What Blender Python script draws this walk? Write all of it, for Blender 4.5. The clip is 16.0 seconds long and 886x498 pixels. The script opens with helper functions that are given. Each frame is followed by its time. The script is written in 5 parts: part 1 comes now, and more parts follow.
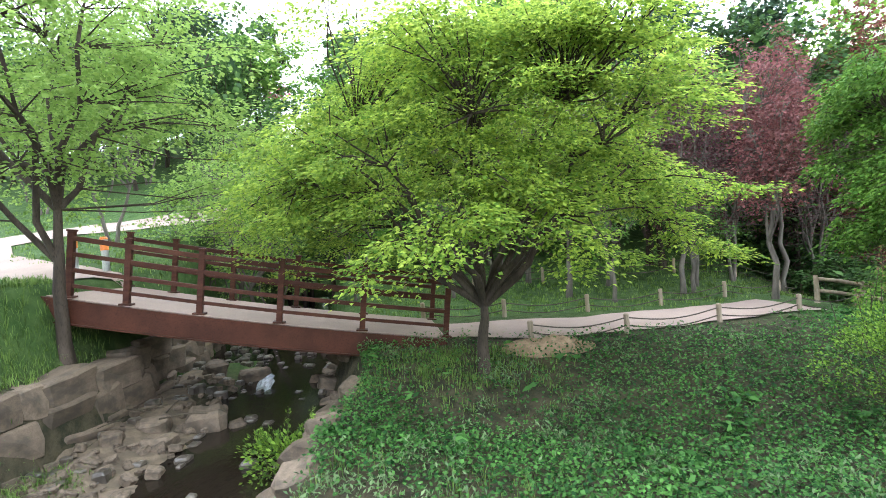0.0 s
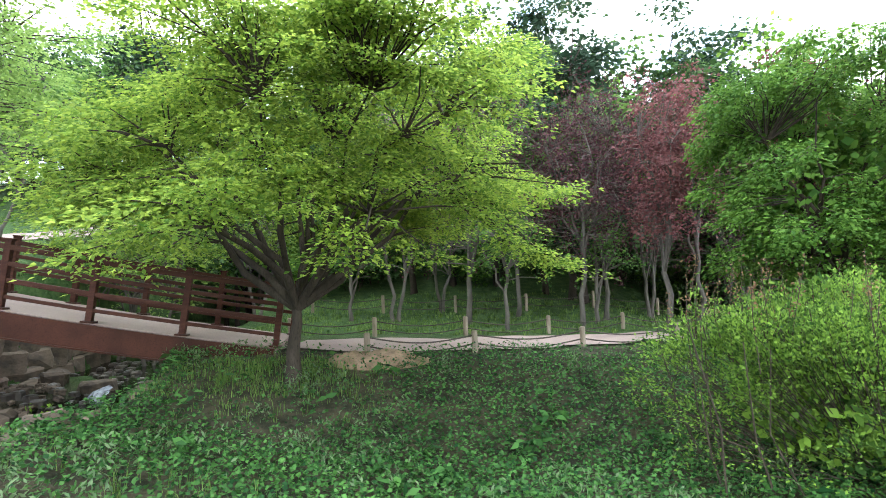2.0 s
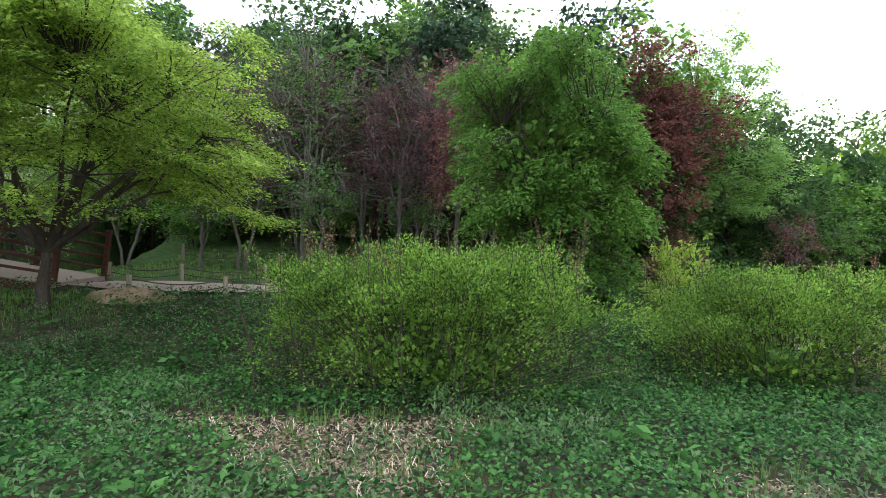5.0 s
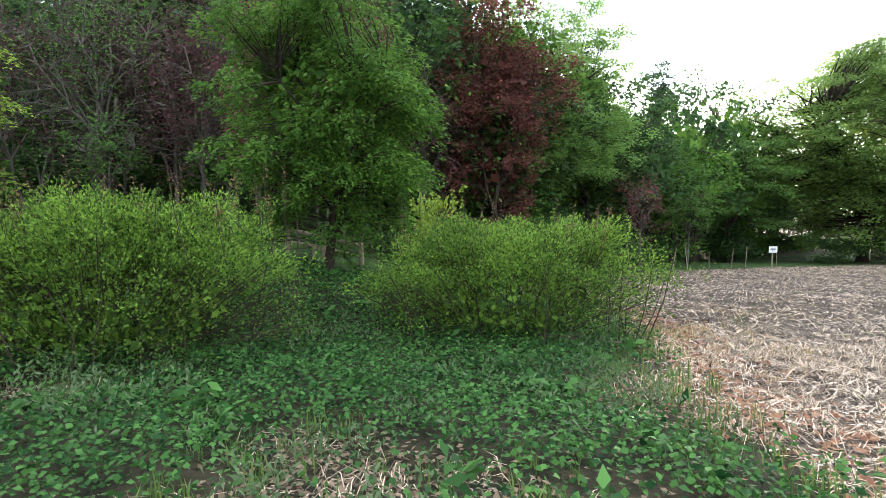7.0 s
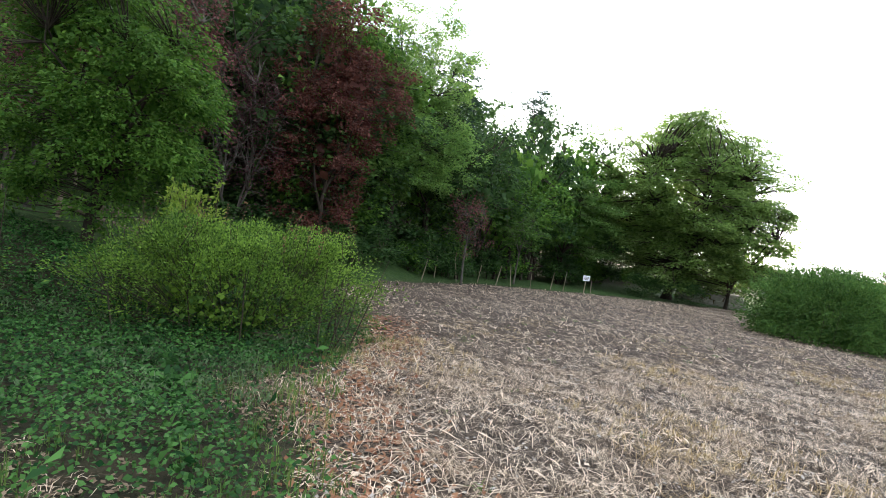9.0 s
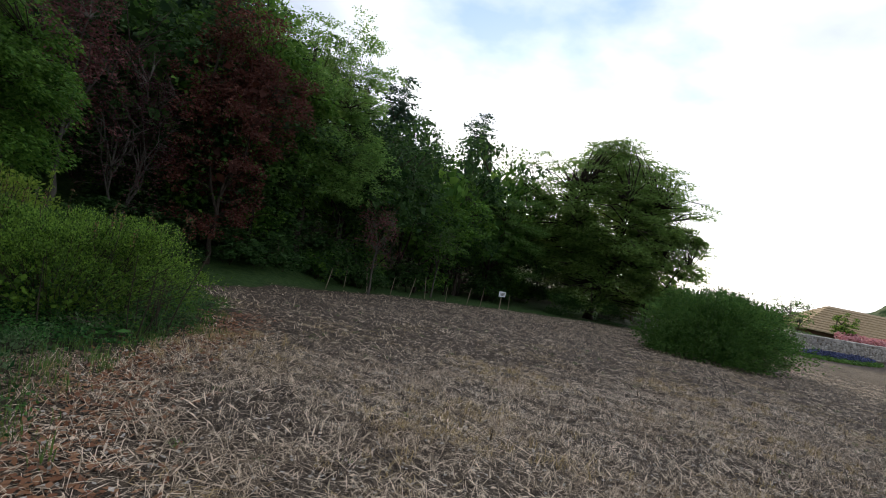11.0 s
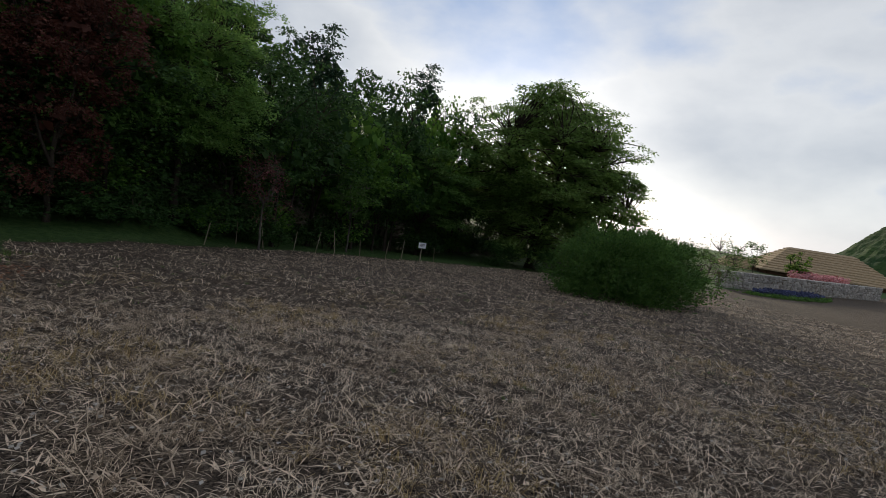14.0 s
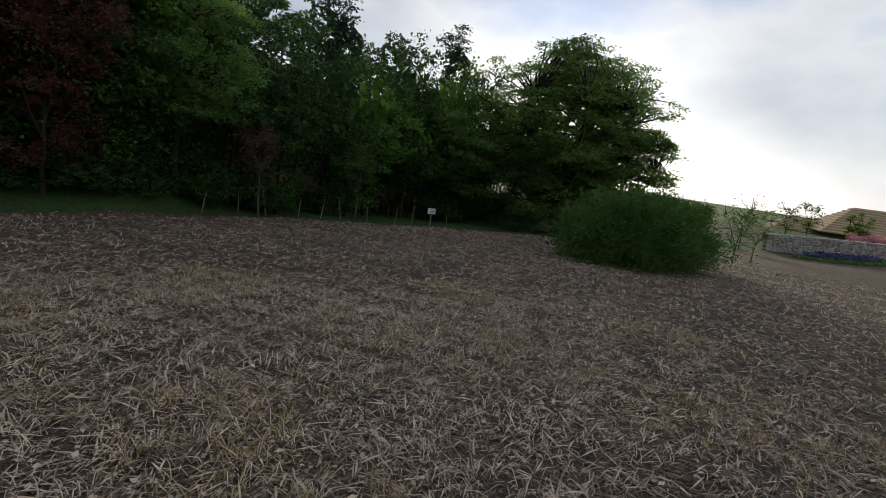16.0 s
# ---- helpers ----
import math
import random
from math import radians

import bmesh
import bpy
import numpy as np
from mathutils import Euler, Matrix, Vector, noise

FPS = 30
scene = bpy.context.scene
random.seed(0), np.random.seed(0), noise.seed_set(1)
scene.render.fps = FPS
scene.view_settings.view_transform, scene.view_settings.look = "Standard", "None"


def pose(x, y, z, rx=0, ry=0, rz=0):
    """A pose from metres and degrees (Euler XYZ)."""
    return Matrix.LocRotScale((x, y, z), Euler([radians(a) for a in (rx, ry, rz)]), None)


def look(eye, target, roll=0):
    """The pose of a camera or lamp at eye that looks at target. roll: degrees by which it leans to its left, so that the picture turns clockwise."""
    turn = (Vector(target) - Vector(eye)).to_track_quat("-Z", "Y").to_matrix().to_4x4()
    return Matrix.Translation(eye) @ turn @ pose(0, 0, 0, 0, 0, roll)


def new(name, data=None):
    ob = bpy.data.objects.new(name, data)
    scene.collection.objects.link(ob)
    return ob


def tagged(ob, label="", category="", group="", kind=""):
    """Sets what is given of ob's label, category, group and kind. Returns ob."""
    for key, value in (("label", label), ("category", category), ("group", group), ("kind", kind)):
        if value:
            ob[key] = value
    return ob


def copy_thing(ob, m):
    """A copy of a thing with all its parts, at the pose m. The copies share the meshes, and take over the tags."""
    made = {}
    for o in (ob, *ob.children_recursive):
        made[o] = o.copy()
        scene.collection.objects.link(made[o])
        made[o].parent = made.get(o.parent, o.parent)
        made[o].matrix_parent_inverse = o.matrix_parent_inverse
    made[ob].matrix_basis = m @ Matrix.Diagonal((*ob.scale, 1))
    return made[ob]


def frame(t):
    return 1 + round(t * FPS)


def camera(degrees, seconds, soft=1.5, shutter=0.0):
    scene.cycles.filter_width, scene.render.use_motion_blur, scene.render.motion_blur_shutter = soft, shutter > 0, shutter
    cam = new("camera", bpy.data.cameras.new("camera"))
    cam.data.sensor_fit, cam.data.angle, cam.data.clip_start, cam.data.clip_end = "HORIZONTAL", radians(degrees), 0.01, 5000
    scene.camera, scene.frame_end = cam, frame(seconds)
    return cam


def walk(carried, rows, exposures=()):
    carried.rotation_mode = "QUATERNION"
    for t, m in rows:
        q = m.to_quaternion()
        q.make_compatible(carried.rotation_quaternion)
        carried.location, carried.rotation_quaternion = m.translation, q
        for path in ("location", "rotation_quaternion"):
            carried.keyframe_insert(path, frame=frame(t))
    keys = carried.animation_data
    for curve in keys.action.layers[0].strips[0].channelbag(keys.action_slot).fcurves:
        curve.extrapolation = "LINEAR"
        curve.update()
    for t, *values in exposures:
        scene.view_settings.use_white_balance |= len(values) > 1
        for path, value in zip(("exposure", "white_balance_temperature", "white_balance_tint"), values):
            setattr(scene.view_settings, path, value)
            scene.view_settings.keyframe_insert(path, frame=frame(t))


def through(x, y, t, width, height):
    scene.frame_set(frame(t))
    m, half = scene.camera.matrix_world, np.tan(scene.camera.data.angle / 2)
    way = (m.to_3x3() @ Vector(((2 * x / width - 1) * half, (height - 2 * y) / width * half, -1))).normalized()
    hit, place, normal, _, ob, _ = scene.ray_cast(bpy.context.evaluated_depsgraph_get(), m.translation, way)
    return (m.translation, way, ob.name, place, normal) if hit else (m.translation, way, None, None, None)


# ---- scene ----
cam = camera(79.8, 16.0, soft=0.9)
PATH = [
    (0, (-7.485, 1.106, 2.416), (-7.526, 3.105, 2.363), -4.8),
    (0.5, (-6.952, 1.275, 2.274), (-6.947, 3.274, 2.222), -5.3),
    (1, (-6.496, 1.386, 2.136), (-6.541, 3.386, 2.13), -6.0),
    (1.5, (-5.87, 1.6, 1.91), (-5.864, 3.599, 1.979), -4.5),
    (2, (-5.244, 1.591, 1.708), (-5.249, 3.588, 1.823), -2.4),
    (2.5, (-4.486, 1.544, 1.607), (-4.46, 3.538, 1.76), -0.6),
    (3, (-3.646, 1.373, 1.586), (-3.61, 3.367, 1.729), -0.2),
    (3.5, (-2.807, 1.194, 1.608), (-2.813, 3.192, 1.693), 0.1),
    (6, (0.326, -0.351, 1.63), (0.363, 1.647, 1.525), -1.2),
    (6.5, (1.146, 0.181, 1.42), (1.298, 2.171, 1.278), -1.6),
    (7, (1.777, 0.359, 1.38), (2.053, 2.335, 1.212), -0.4),
    (7.5, (2.285, 0.4, 1.429), (2.658, 2.359, 1.285), 0.9),
    (8, (2.905, 0.219, 1.538), (3.419, 2.148, 1.421), 3.2),
    (8.5, (3.251, -0.172, 1.696), (3.877, 1.723, 1.554), 6.2),
    (9, (3.713, -0.818, 1.878), (4.409, 1.05, 1.711), 9.1),
    (11.5, (6.037, -2.139, 1.958), (6.906, -0.339, 1.897), 10.7),
    (12, (6.727, -2.226, 1.974), (7.626, -0.441, 1.902), 9.8),
    (12.5, (7.362, -2.315, 1.945), (8.266, -0.534, 1.85), 9.4),
    (13, (8.156, -2.453, 1.932), (9.067, -0.676, 1.816), 9.1),
    (13.5, (8.643, -2.591, 1.933), (9.56, -0.82, 1.786), 8.8),
    (14, (9.337, -2.705, 1.906), (10.258, -0.94, 1.712), 8.8),
    (14.5, (9.884, -2.919, 1.923), (10.814, -1.166, 1.676), 9.0),
    (15, (10.494, -3.106, 1.99), (11.408, -1.354, 1.679), 9.4),
    (15.5, (10.985, -3.331, 2.057), (11.885, -1.575, 1.729), 9.0),
    (16, (11.484, -3.348, 2.108), (12.249, -1.532, 1.766), 7.5),
]
walk(cam, [(t, look(eye, target, roll)) for t, eye, target, roll in PATH],
     exposures=[(0, 3.8), (3.7, 3.3), (5.8, 2.75), (7.5, 2.78), (9.2, 2.1), (11.3, 0.6), (12.5, 0.12), (14.5, 0.02), (16, 0.08)])

# ---- sky, sun ----
SUN_AZ, SUN_EL = 33.5, 10.0
world = bpy.data.worlds.new("sky")
scene.world = world
world.use_nodes = True
wn, wl = world.node_tree.nodes, world.node_tree.links
wn.clear()
sky = wn.new("ShaderNodeTexSky")
sky.sky_type, sky.sun_disc = "NISHITA", False
sky.sun_elevation, sky.sun_rotation = radians(SUN_EL), radians(SUN_AZ)
sky.air_density, sky.dust_density, sky.ozone_density = 1.0, 0.55, 1.6
geo = wn.new("ShaderNodeTexCoord")
stretch = wn.new("ShaderNodeMapping")
stretch.inputs["Scale"].default_value = (1.0, 1.0, 1.9)
stretch.inputs["Location"].default_value = (0.55, 0.2, 0.0)
cloud = wn.new("ShaderNodeTexNoise")
cloud.inputs["Scale"].default_value, cloud.inputs["Detail"].default_value = 1.5, 8
cloud.inputs["Roughness"].default_value = 0.5
# clear blue, bright thin cloud, thicker grey cloud
layers = wn.new("ShaderNodeValToRGB")
layers.color_ramp.elements[0].position, layers.color_ramp.elements[0].color = 0.36, (0.20, 0.36, 0.68, 1)
layers.color_ramp.elements[1].position, layers.color_ramp.elements[1].color = 0.60, (0.37, 0.43, 0.54, 1)
thin = layers.color_ramp.elements.new(0.47)
thin.color = (0.74, 0.77, 0.82, 1)
bright = wn.new("ShaderNodeVectorMath")
bright.operation = "SCALE"
bright.inputs["Scale"].default_value = 7.4
pale = wn.new("ShaderNodeHueSaturation")
pale.inputs["Saturation"].default_value, pale.inputs["Value"].default_value = 0.35, 1.0
veil = wn.new("ShaderNodeMix")
veil.data_type = "RGBA"
veil.inputs["Factor"].default_value = 0.72
back = wn.new("ShaderNodeBackground")
back.inputs["Strength"].default_value = 0.13
wout = wn.new("ShaderNodeOutputWorld")
wl.new(geo.outputs["Generated"], stretch.inputs["Vector"])
wl.new(stretch.outputs["Vector"], cloud.inputs["Vector"])
wl.new(cloud.outputs["Fac"], layers.inputs["Fac"])
wl.new(layers.outputs["Color"], bright.inputs[0])
wl.new(sky.outputs["Color"], pale.inputs["Color"])
wl.new(pale.outputs["Color"], veil.inputs["A"])
wl.new(bright.outputs["Vector"], veil.inputs["B"])
wl.new(veil.outputs["Result"], back.inputs["Color"])
wl.new(back.outputs["Background"], wout.inputs["Surface"])
sun = new("sun", bpy.data.lights.new("sun", "SUN"))
sun.data.energy, sun.data.angle, sun.data.color = 2.6, radians(7), (1.0, 0.88, 0.68)
sun_way = Vector((math.sin(radians(SUN_AZ)) * math.cos(radians(SUN_EL)), math.cos(radians(SUN_AZ)) * math.cos(radians(SUN_EL)), math.sin(radians(SUN_EL))))
sun.matrix_world = look(sun_way * 60, (0, 0, 0))

# ---- materials ----
def nodes_of(name):
    m = bpy.data.materials.new(name)
    m.use_nodes = True
    n = m.node_tree.nodes
    return m, n, m.node_tree.links, n["Principled BSDF"]


def mix_rgb(n, l, fac, a, b):
    mx = n.new("ShaderNodeMix")
    mx.data_type = "RGBA"
    for key, v in (("Factor", fac), ("A", a), ("B", b)):
        if isinstance(v, bpy.types.NodeSocket):
            l.new(v, mx.inputs[key])
        else:
            mx.inputs[key].default_value = v if key == "Factor" else (*v, 1)
    return mx.outputs["Result"]


def noise_of(n, l, scale, detail=4, rough=0.55, stretch=(1, 1, 1)):
    tc, mp, nz = n.new("ShaderNodeTexCoord"), n.new("ShaderNodeMapping"), n.new("ShaderNodeTexNoise")
    mp.inputs["Scale"].default_value = stretch
    nz.inputs["Scale"].default_value, nz.inputs["Detail"].default_value, nz.inputs["Roughness"].default_value = scale, detail, rough
    l.new(tc.outputs["Object"], mp.inputs["Vector"])
    l.new(mp.outputs["Vector"], nz.inputs["Vector"])
    return nz.outputs["Fac"]


def steps(n, l, fac, lo, hi):
    r = n.new("ShaderNodeMapRange")
    r.interpolation_type = "SMOOTHSTEP"
    r.inputs["From Min"].default_value, r.inputs["From Max"].default_value = lo, hi
    l.new(fac, r.inputs["Value"])
    return r.outputs["Result"]


def bump(n, l, bsdf, fac, strength=0.5, dist=0.02):
    b = n.new("ShaderNodeBump")
    b.inputs["Strength"].default_value, b.inputs["Distance"].default_value = strength, dist
    l.new(fac, b.inputs["Height"])
    l.new(b.outputs["Normal"], bsdf.inputs["Normal"])


def leaf_material(name, dark, light, through=0.42, gloss=0.25, tint=None, rough=0.6, split=False):
    """A leaf: each leaf a shade of its own, and some light comes through it."""
    m, n, l, p = nodes_of(name)
    g = n.new("ShaderNodeNewGeometry")
    own = g.outputs["Random Per Island"]
    col = mix_rgb(n, l, steps(n, l, own, 0.32, 0.78) if split else own, dark, light)
    big = noise_of(n, l, 0.9, 3)
    weak = n.new("ShaderNodeMath")
    weak.operation = "MULTIPLY"
    weak.inputs[1].default_value = 0.45
    l.new(steps(n, l, big, 0.35, 0.7), weak.inputs[0])
    col = mix_rgb(n, l, weak.outputs["Value"], col, tint or tuple(c * 0.72 for c in dark))
    l.new(col, p.inputs["Base Color"])
    p.inputs["Roughness"].default_value = rough
    p.inputs["Specular IOR Level"].default_value = gloss * 0.5
    tr = n.new("ShaderNodeBsdfTranslucent")
    hue = n.new("ShaderNodeHueSaturation")
    hue.inputs["Hue"].default_value, hue.inputs["Saturation"].default_value, hue.inputs["Value"].default_value = 0.49, 0.96, 1.7
    l.new(col, hue.inputs["Color"])
    l.new(hue.outputs["Color"], tr.inputs["Color"])
    mx = n.new("ShaderNodeMixShader")
    mx.inputs["Fac"].default_value = through
    l.new(p.outputs["BSDF"], mx.inputs[1])
    l.new(tr.outputs["BSDF"], mx.inputs[2])
    l.new(mx.outputs["Shader"], n["Material Output"].inputs["Surface"])
    return m


def plain(name, a, b, scale=6.0, rough=0.8, relief=0.4, dist=0.01, stretch=(1, 1, 1), metal=0.0, per_piece=0.0, fine=60.0):
    """A worn surface: two colours in large patches, fine grain, relief, and a shade of its own for each piece."""
    m, n, l, p = nodes_of(name)
    big, small = noise_of(n, l, scale, 5, 0.6, stretch), noise_of(n, l, fine, 3, 0.6, stretch)
    col = mix_rgb(n, l, steps(n, l, big, 0.32, 0.68), a, b)
    col = mix_rgb(n, l, steps(n, l, small, 0.45, 0.8), col, tuple(c * 0.6 for c in a))
    if per_piece:
        oi = n.new("ShaderNodeObjectInfo")
        hv = n.new("ShaderNodeHueSaturation")
        r = n.new("ShaderNodeMapRange")
        r.inputs["To Min"].default_value, r.inputs["To Max"].default_value = 1 - per_piece, 1 + per_piece
        l.new(oi.outputs["Random"], r.inputs["Value"])
        l.new(r.outputs["Result"], hv.inputs["Value"])
        l.new(col, hv.inputs["Color"])
        col = hv.outputs["Color"]
    l.new(col, p.inputs["Base Color"])
    p.inputs["Roughness"].default_value, p.inputs["Metallic"].default_value = rough, metal
    p.inputs["Specular IOR Level"].default_value = 0.15 if rough > 0.55 else 0.5
    bump(n, l, p, big if relief > 0.6 else small, relief, dist)
    return m


M_BARK = plain("bark", (0.03, 0.023, 0.017), (0.065, 0.05, 0.037), 5, 0.9, 0.7, 0.02, (1, 1, 0.25))
M_BARK_PALE = plain("pale_bark", (0.13, 0.115, 0.095), (0.06, 0.052, 0.043), 6, 0.85, 0.5, 0.01, (1, 1, 0.3))
M_STEM = plain("stem", (0.04, 0.032, 0.022), (0.085, 0.068, 0.045), 9, 0.85, 0.3)
M_STEEL = plain("weathered_brown_steel", (0.032, 0.011, 0.006), (0.06, 0.02, 0.011), 2.2, 0.6, 0.25, 0.004, per_piece=0.08)
M_WOODRAIL = plain("brown_stained_wood", (0.042, 0.014, 0.009), (0.072, 0.026, 0.015), 3, 0.62, 0.4, 0.004, (1, 6, 6), per_piece=0.12)
M_PATH = plain("pale_pink_paving", (0.31, 0.235, 0.195), (0.25, 0.19, 0.16), 0.8, 0.9, 0.3, 0.004, fine=140)
M_STONE = plain("grey_stone", (0.135, 0.102, 0.072), (0.062, 0.05, 0.037), 3.0, 0.85, 0.7, 0.03, per_piece=0.25, fine=35)
M_STONE_WET = plain("wet_stone", (0.085, 0.07, 0.052), (0.042, 0.035, 0.028), 3.5, 0.35, 0.7, 0.03, per_piece=0.3)
M_POST = plain("weathered_timber", (0.30, 0.245, 0.18), (0.20, 0.155, 0.11), 7, 0.85, 0.4, 0.005, (4, 4, 0.6), per_piece=0.15)
M_ROPE = plain("dark_rope", (0.085, 0.07, 0.055), (0.05, 0.042, 0.035), 30, 0.9, 0.5, 0.004)
M_LEAF_A = leaf_material("young_maple_leaf", (0.055, 0.13, 0.016), (0.28, 0.375, 0.052), 0.54, 0.3)
M_LEAF_B = leaf_material("green_maple_leaf", (0.035, 0.10, 0.014), (0.13, 0.25, 0.035), 0.34, 0.3)
M_LEAF_LEFT = leaf_material("fresh_green_leaf", (0.10, 0.18, 0.035), (0.21, 0.32, 0.075), 0.45, 0.3)
M_LEAF_RED = leaf_material("dark_red_leaf", (0.10, 0.04, 0.038), (0.24, 0.10, 0.09), 0.25, 0.3)
M_LEAF_MAROON = leaf_material("maroon_bud", (0.05, 0.022, 0.024), (0.13, 0.055, 0.055), 0.2, 0.3)
M_LEAF_RUST = leaf_material("rust_red_leaf", (0.075, 0.03, 0.024), (0.18, 0.068, 0.045), 0.28, 0.3)
M_LEAF_TALL = leaf_material("fine_green_leaf", (0.045, 0.11, 0.025), (0.105, 0.20, 0.04), 0.33, 0.3)
M_LEAF_DARK = leaf_material("forest_leaf", (0.014, 0.042, 0.011), (0.07, 0.14, 0.035), 0.25, 0.3)
M_LEAF_FRESH = leaf_material("forest_fresh_leaf", (0.05, 0.12, 0.025), (0.12, 0.22, 0.045), 0.36, 0.3)
M_LEAF_D = leaf_material("upright_tree_leaf", (0.09, 0.19, 0.045), (0.20, 0.34, 0.075), 0.42, 0.3)
M_NEEDLE = leaf_material("pine_needle", (0.022, 0.05, 0.028), (0.045, 0.085, 0.045), 0.15, 0.3)
M_LEAF_BUSH = leaf_material("bush_leaf", (0.020, 0.06, 0.011), (0.21, 0.355, 0.046), 0.32, 0.3)
M_LEAF_BIG = leaf_material("broad_tree_leaf", (0.08, 0.145, 0.035), (0.17, 0.27, 0.06), 0.5, 0.3)
M_LEAF_GROUND = leaf_material("ground_cover_leaf", (0.008, 0.040, 0.010), (0.085, 0.205, 0.046), 0.25, 0.2, rough=0.55)
M_GRASS = leaf_material("grass_blade", (0.045, 0.095, 0.018), (0.16, 0.24, 0.06), 0.3, 0.3)
M_GRASS_DRY = leaf_material("straw_blade", (0.20, 0.135, 0.06), (0.52, 0.39, 0.19), 0.15, 0.25, tint=(0.30, 0.2, 0.09))
M_MULCH = leaf_material("dry_mulch", (0.06, 0.045, 0.034), (0.78, 0.62, 0.46), 0.08, 0.2, tint=(0.36, 0.26, 0.17), split=True)
M_LEAF_DRY = leaf_material("fallen_leaf", (0.18, 0.07, 0.035), (0.36, 0.19, 0.10), 0.1, 0.25)


# ---- the lie of the land ----
def smooth(v, a, b):
    s = np.clip((np.asarray(v, float) - a) / (b - a), 0, 1)
    return s * s * (3 - 2 * s)


def wave(x, y, k, seed=0.0):
    """Gentle unevenness."""
    return (np.sin(x * k + 1.3 * seed) * np.cos(y * k * 0.87 + seed) + 0.5 * np.sin(2.3 * x * k + y * k * 1.1 + 2.1 * seed) * np.cos(1.9 * y * k - 0.7 * seed)) / 1.5


WATER = 0.0


def stream_left(y):
    return -12.35 - 0.24 * np.maximum(np.asarray(y, float) - 8.2, 0)


def stream_right(y):
    return -9.2 - 0.22 * np.maximum(np.asarray(y, float) - 8.0, 0) + 0.10 * np.sin(np.asarray(y, float) * 1.7)


def plateau(x):
    """Height of the paved way along the garden."""
    x = np.asarray(x, float)
    z = 0.62 - 0.045 * (x + 5)
    z = np.where(x < -8.3, 0.77 + 0.285 * (-8.3 - x), z)
    return np.where(x < -13.2, 2.17 + 0.03 * np.minimum(-13.2 - x, 20), z)


def walked(x):
    """The strip that one walks on: its line."""
    return np.interp(x, [-30, -7.5, -5, -2.8, 0, 2, 3, 4, 6, 8, 11.5, 40], [1.0, 1.1, 1.55, 1.2, 0.1, 0.35, 0.2, -0.9, -2.1, -2.45, -3.35, -9])


def land(x, y):
    x, y = np.asarray(x, float), np.asarray(y, float)
    low = 0.16 * np.clip(-5.5 - x, 0, 7.5) - 0.15 - 0.026 * np.clip(x, -12, 75) - 0.063 * (np.clip(y, -6, 34) - 4)
    left = smooth(-x, 12.6, 13.9 - 0.6 * smooth(y, 7.4, 8.4))
    low = low * (1 - left) + plateau(x) * left
    up = smooth(y, 6.5, 9.3) * (1 - smooth(x, -1.0, 5.5))
    z = low * (1 - up) + (plateau(np.maximum(x, -8.3)) * (1 - left) + plateau(x) * left) * up
    z = z + 0.025 * np.maximum(y - 13, 0) * (1 - smooth(x, 2, 12)) * (1 - smooth(y, 30, 60))
    z = z + 0.13 * np.clip(y - 9.2, 0, 16) * smooth(-x, 12.8, 14.5)
    start = np.interp(x, [-60, -8, 8, 18, 30, 45], [24, 19, 18, 34, 41, 46])
    top = np.interp(x, [-80, -25, -10, 0, 18, 32, 41, 50], [3, 9, 13, 15, 12.5, 11.5, 5, 0])
    z = z + top * smooth(y - start, -4, 34)
    z = z + 0.035 * wave(x, y, 1.1, 1) + 0.02 * wave(x, y, 2.7, 2)
    rough_field = smooth(x, 4.4, 5.6) * (1 - smooth(x, 15, 20)) * (1 - smooth(y, 10, 14))
    z = z + rough_field * (0.03 * wave(x, y, 7.0, 4) + 0.022 * wave(x + 0.3 * y, y, 17.0, 5))
    # the bank underfoot
    under = np.interp(x, [-9, -7.5, -4.5, -3, 0, 2, 3.3, 4.5, 12, 30], [0.85, 0.75, 0.0, -0.05, 0.1, -0.25, 0.0, 0.22, 0.42, 0.3])
    near = 1 - smooth(y - walked(x), 0.9, 2.2)
    z = z * (1 - near) + under * near
    z = z - 16 * smooth(x + 0.6 * y, 210, 400)
    # the stream bed
    bed = smooth(x, stream_left(y) - 0.05, stream_left(y) + 0.12) * (1 - smooth(x, stream_right(y) - 0.1, stream_right(y) + 0.35))
    bed = bed * smooth(y, 3.0, 4.2)
    floor = -0.13 + 0.05 * wave(x, y, 2.2, 3) + 0.30 * smooth(-x, 11.0, 12.2) * (1 - smooth(y, 11, 14))
    return z * (1 - bed) + floor * bed


def field_edge(y):
    """Where the garden ends and the mulched field begins."""
    y = np.asarray(y, float)
    return np.interp(y, [-8, 1.5, 2.8, 4.3, 5.8, 7.5, 10.5, 12.5, 15, 22, 40], [4.2, 4.25, 4.35, 4.45, 5.0, 5.7, 6.2, 6.0, 5.4, 8, 10])


def far_edge(x):
    """Where the field ends under the trees."""
    return np.interp(x, [5, 7.4, 9, 13, 17, 22, 28, 36, 50, 80, 130], [14.2, 15.4, 17.4, 21.4, 23.6, 25.6, 27.8, 29.8, 33, 40, 44])


def field_part(x, y):
    x, y = np.asarray(x, float), np.asarray(y, float)
    return smooth(x - field_edge(y), -0.25, 0.35) * (1 - smooth(y - far_edge(x), -0.6, 0.6))


def axis(parts):
    return np.unique(np.round(np.concatenate([np.arange(a, b, s) for a, b, s in parts]), 3))


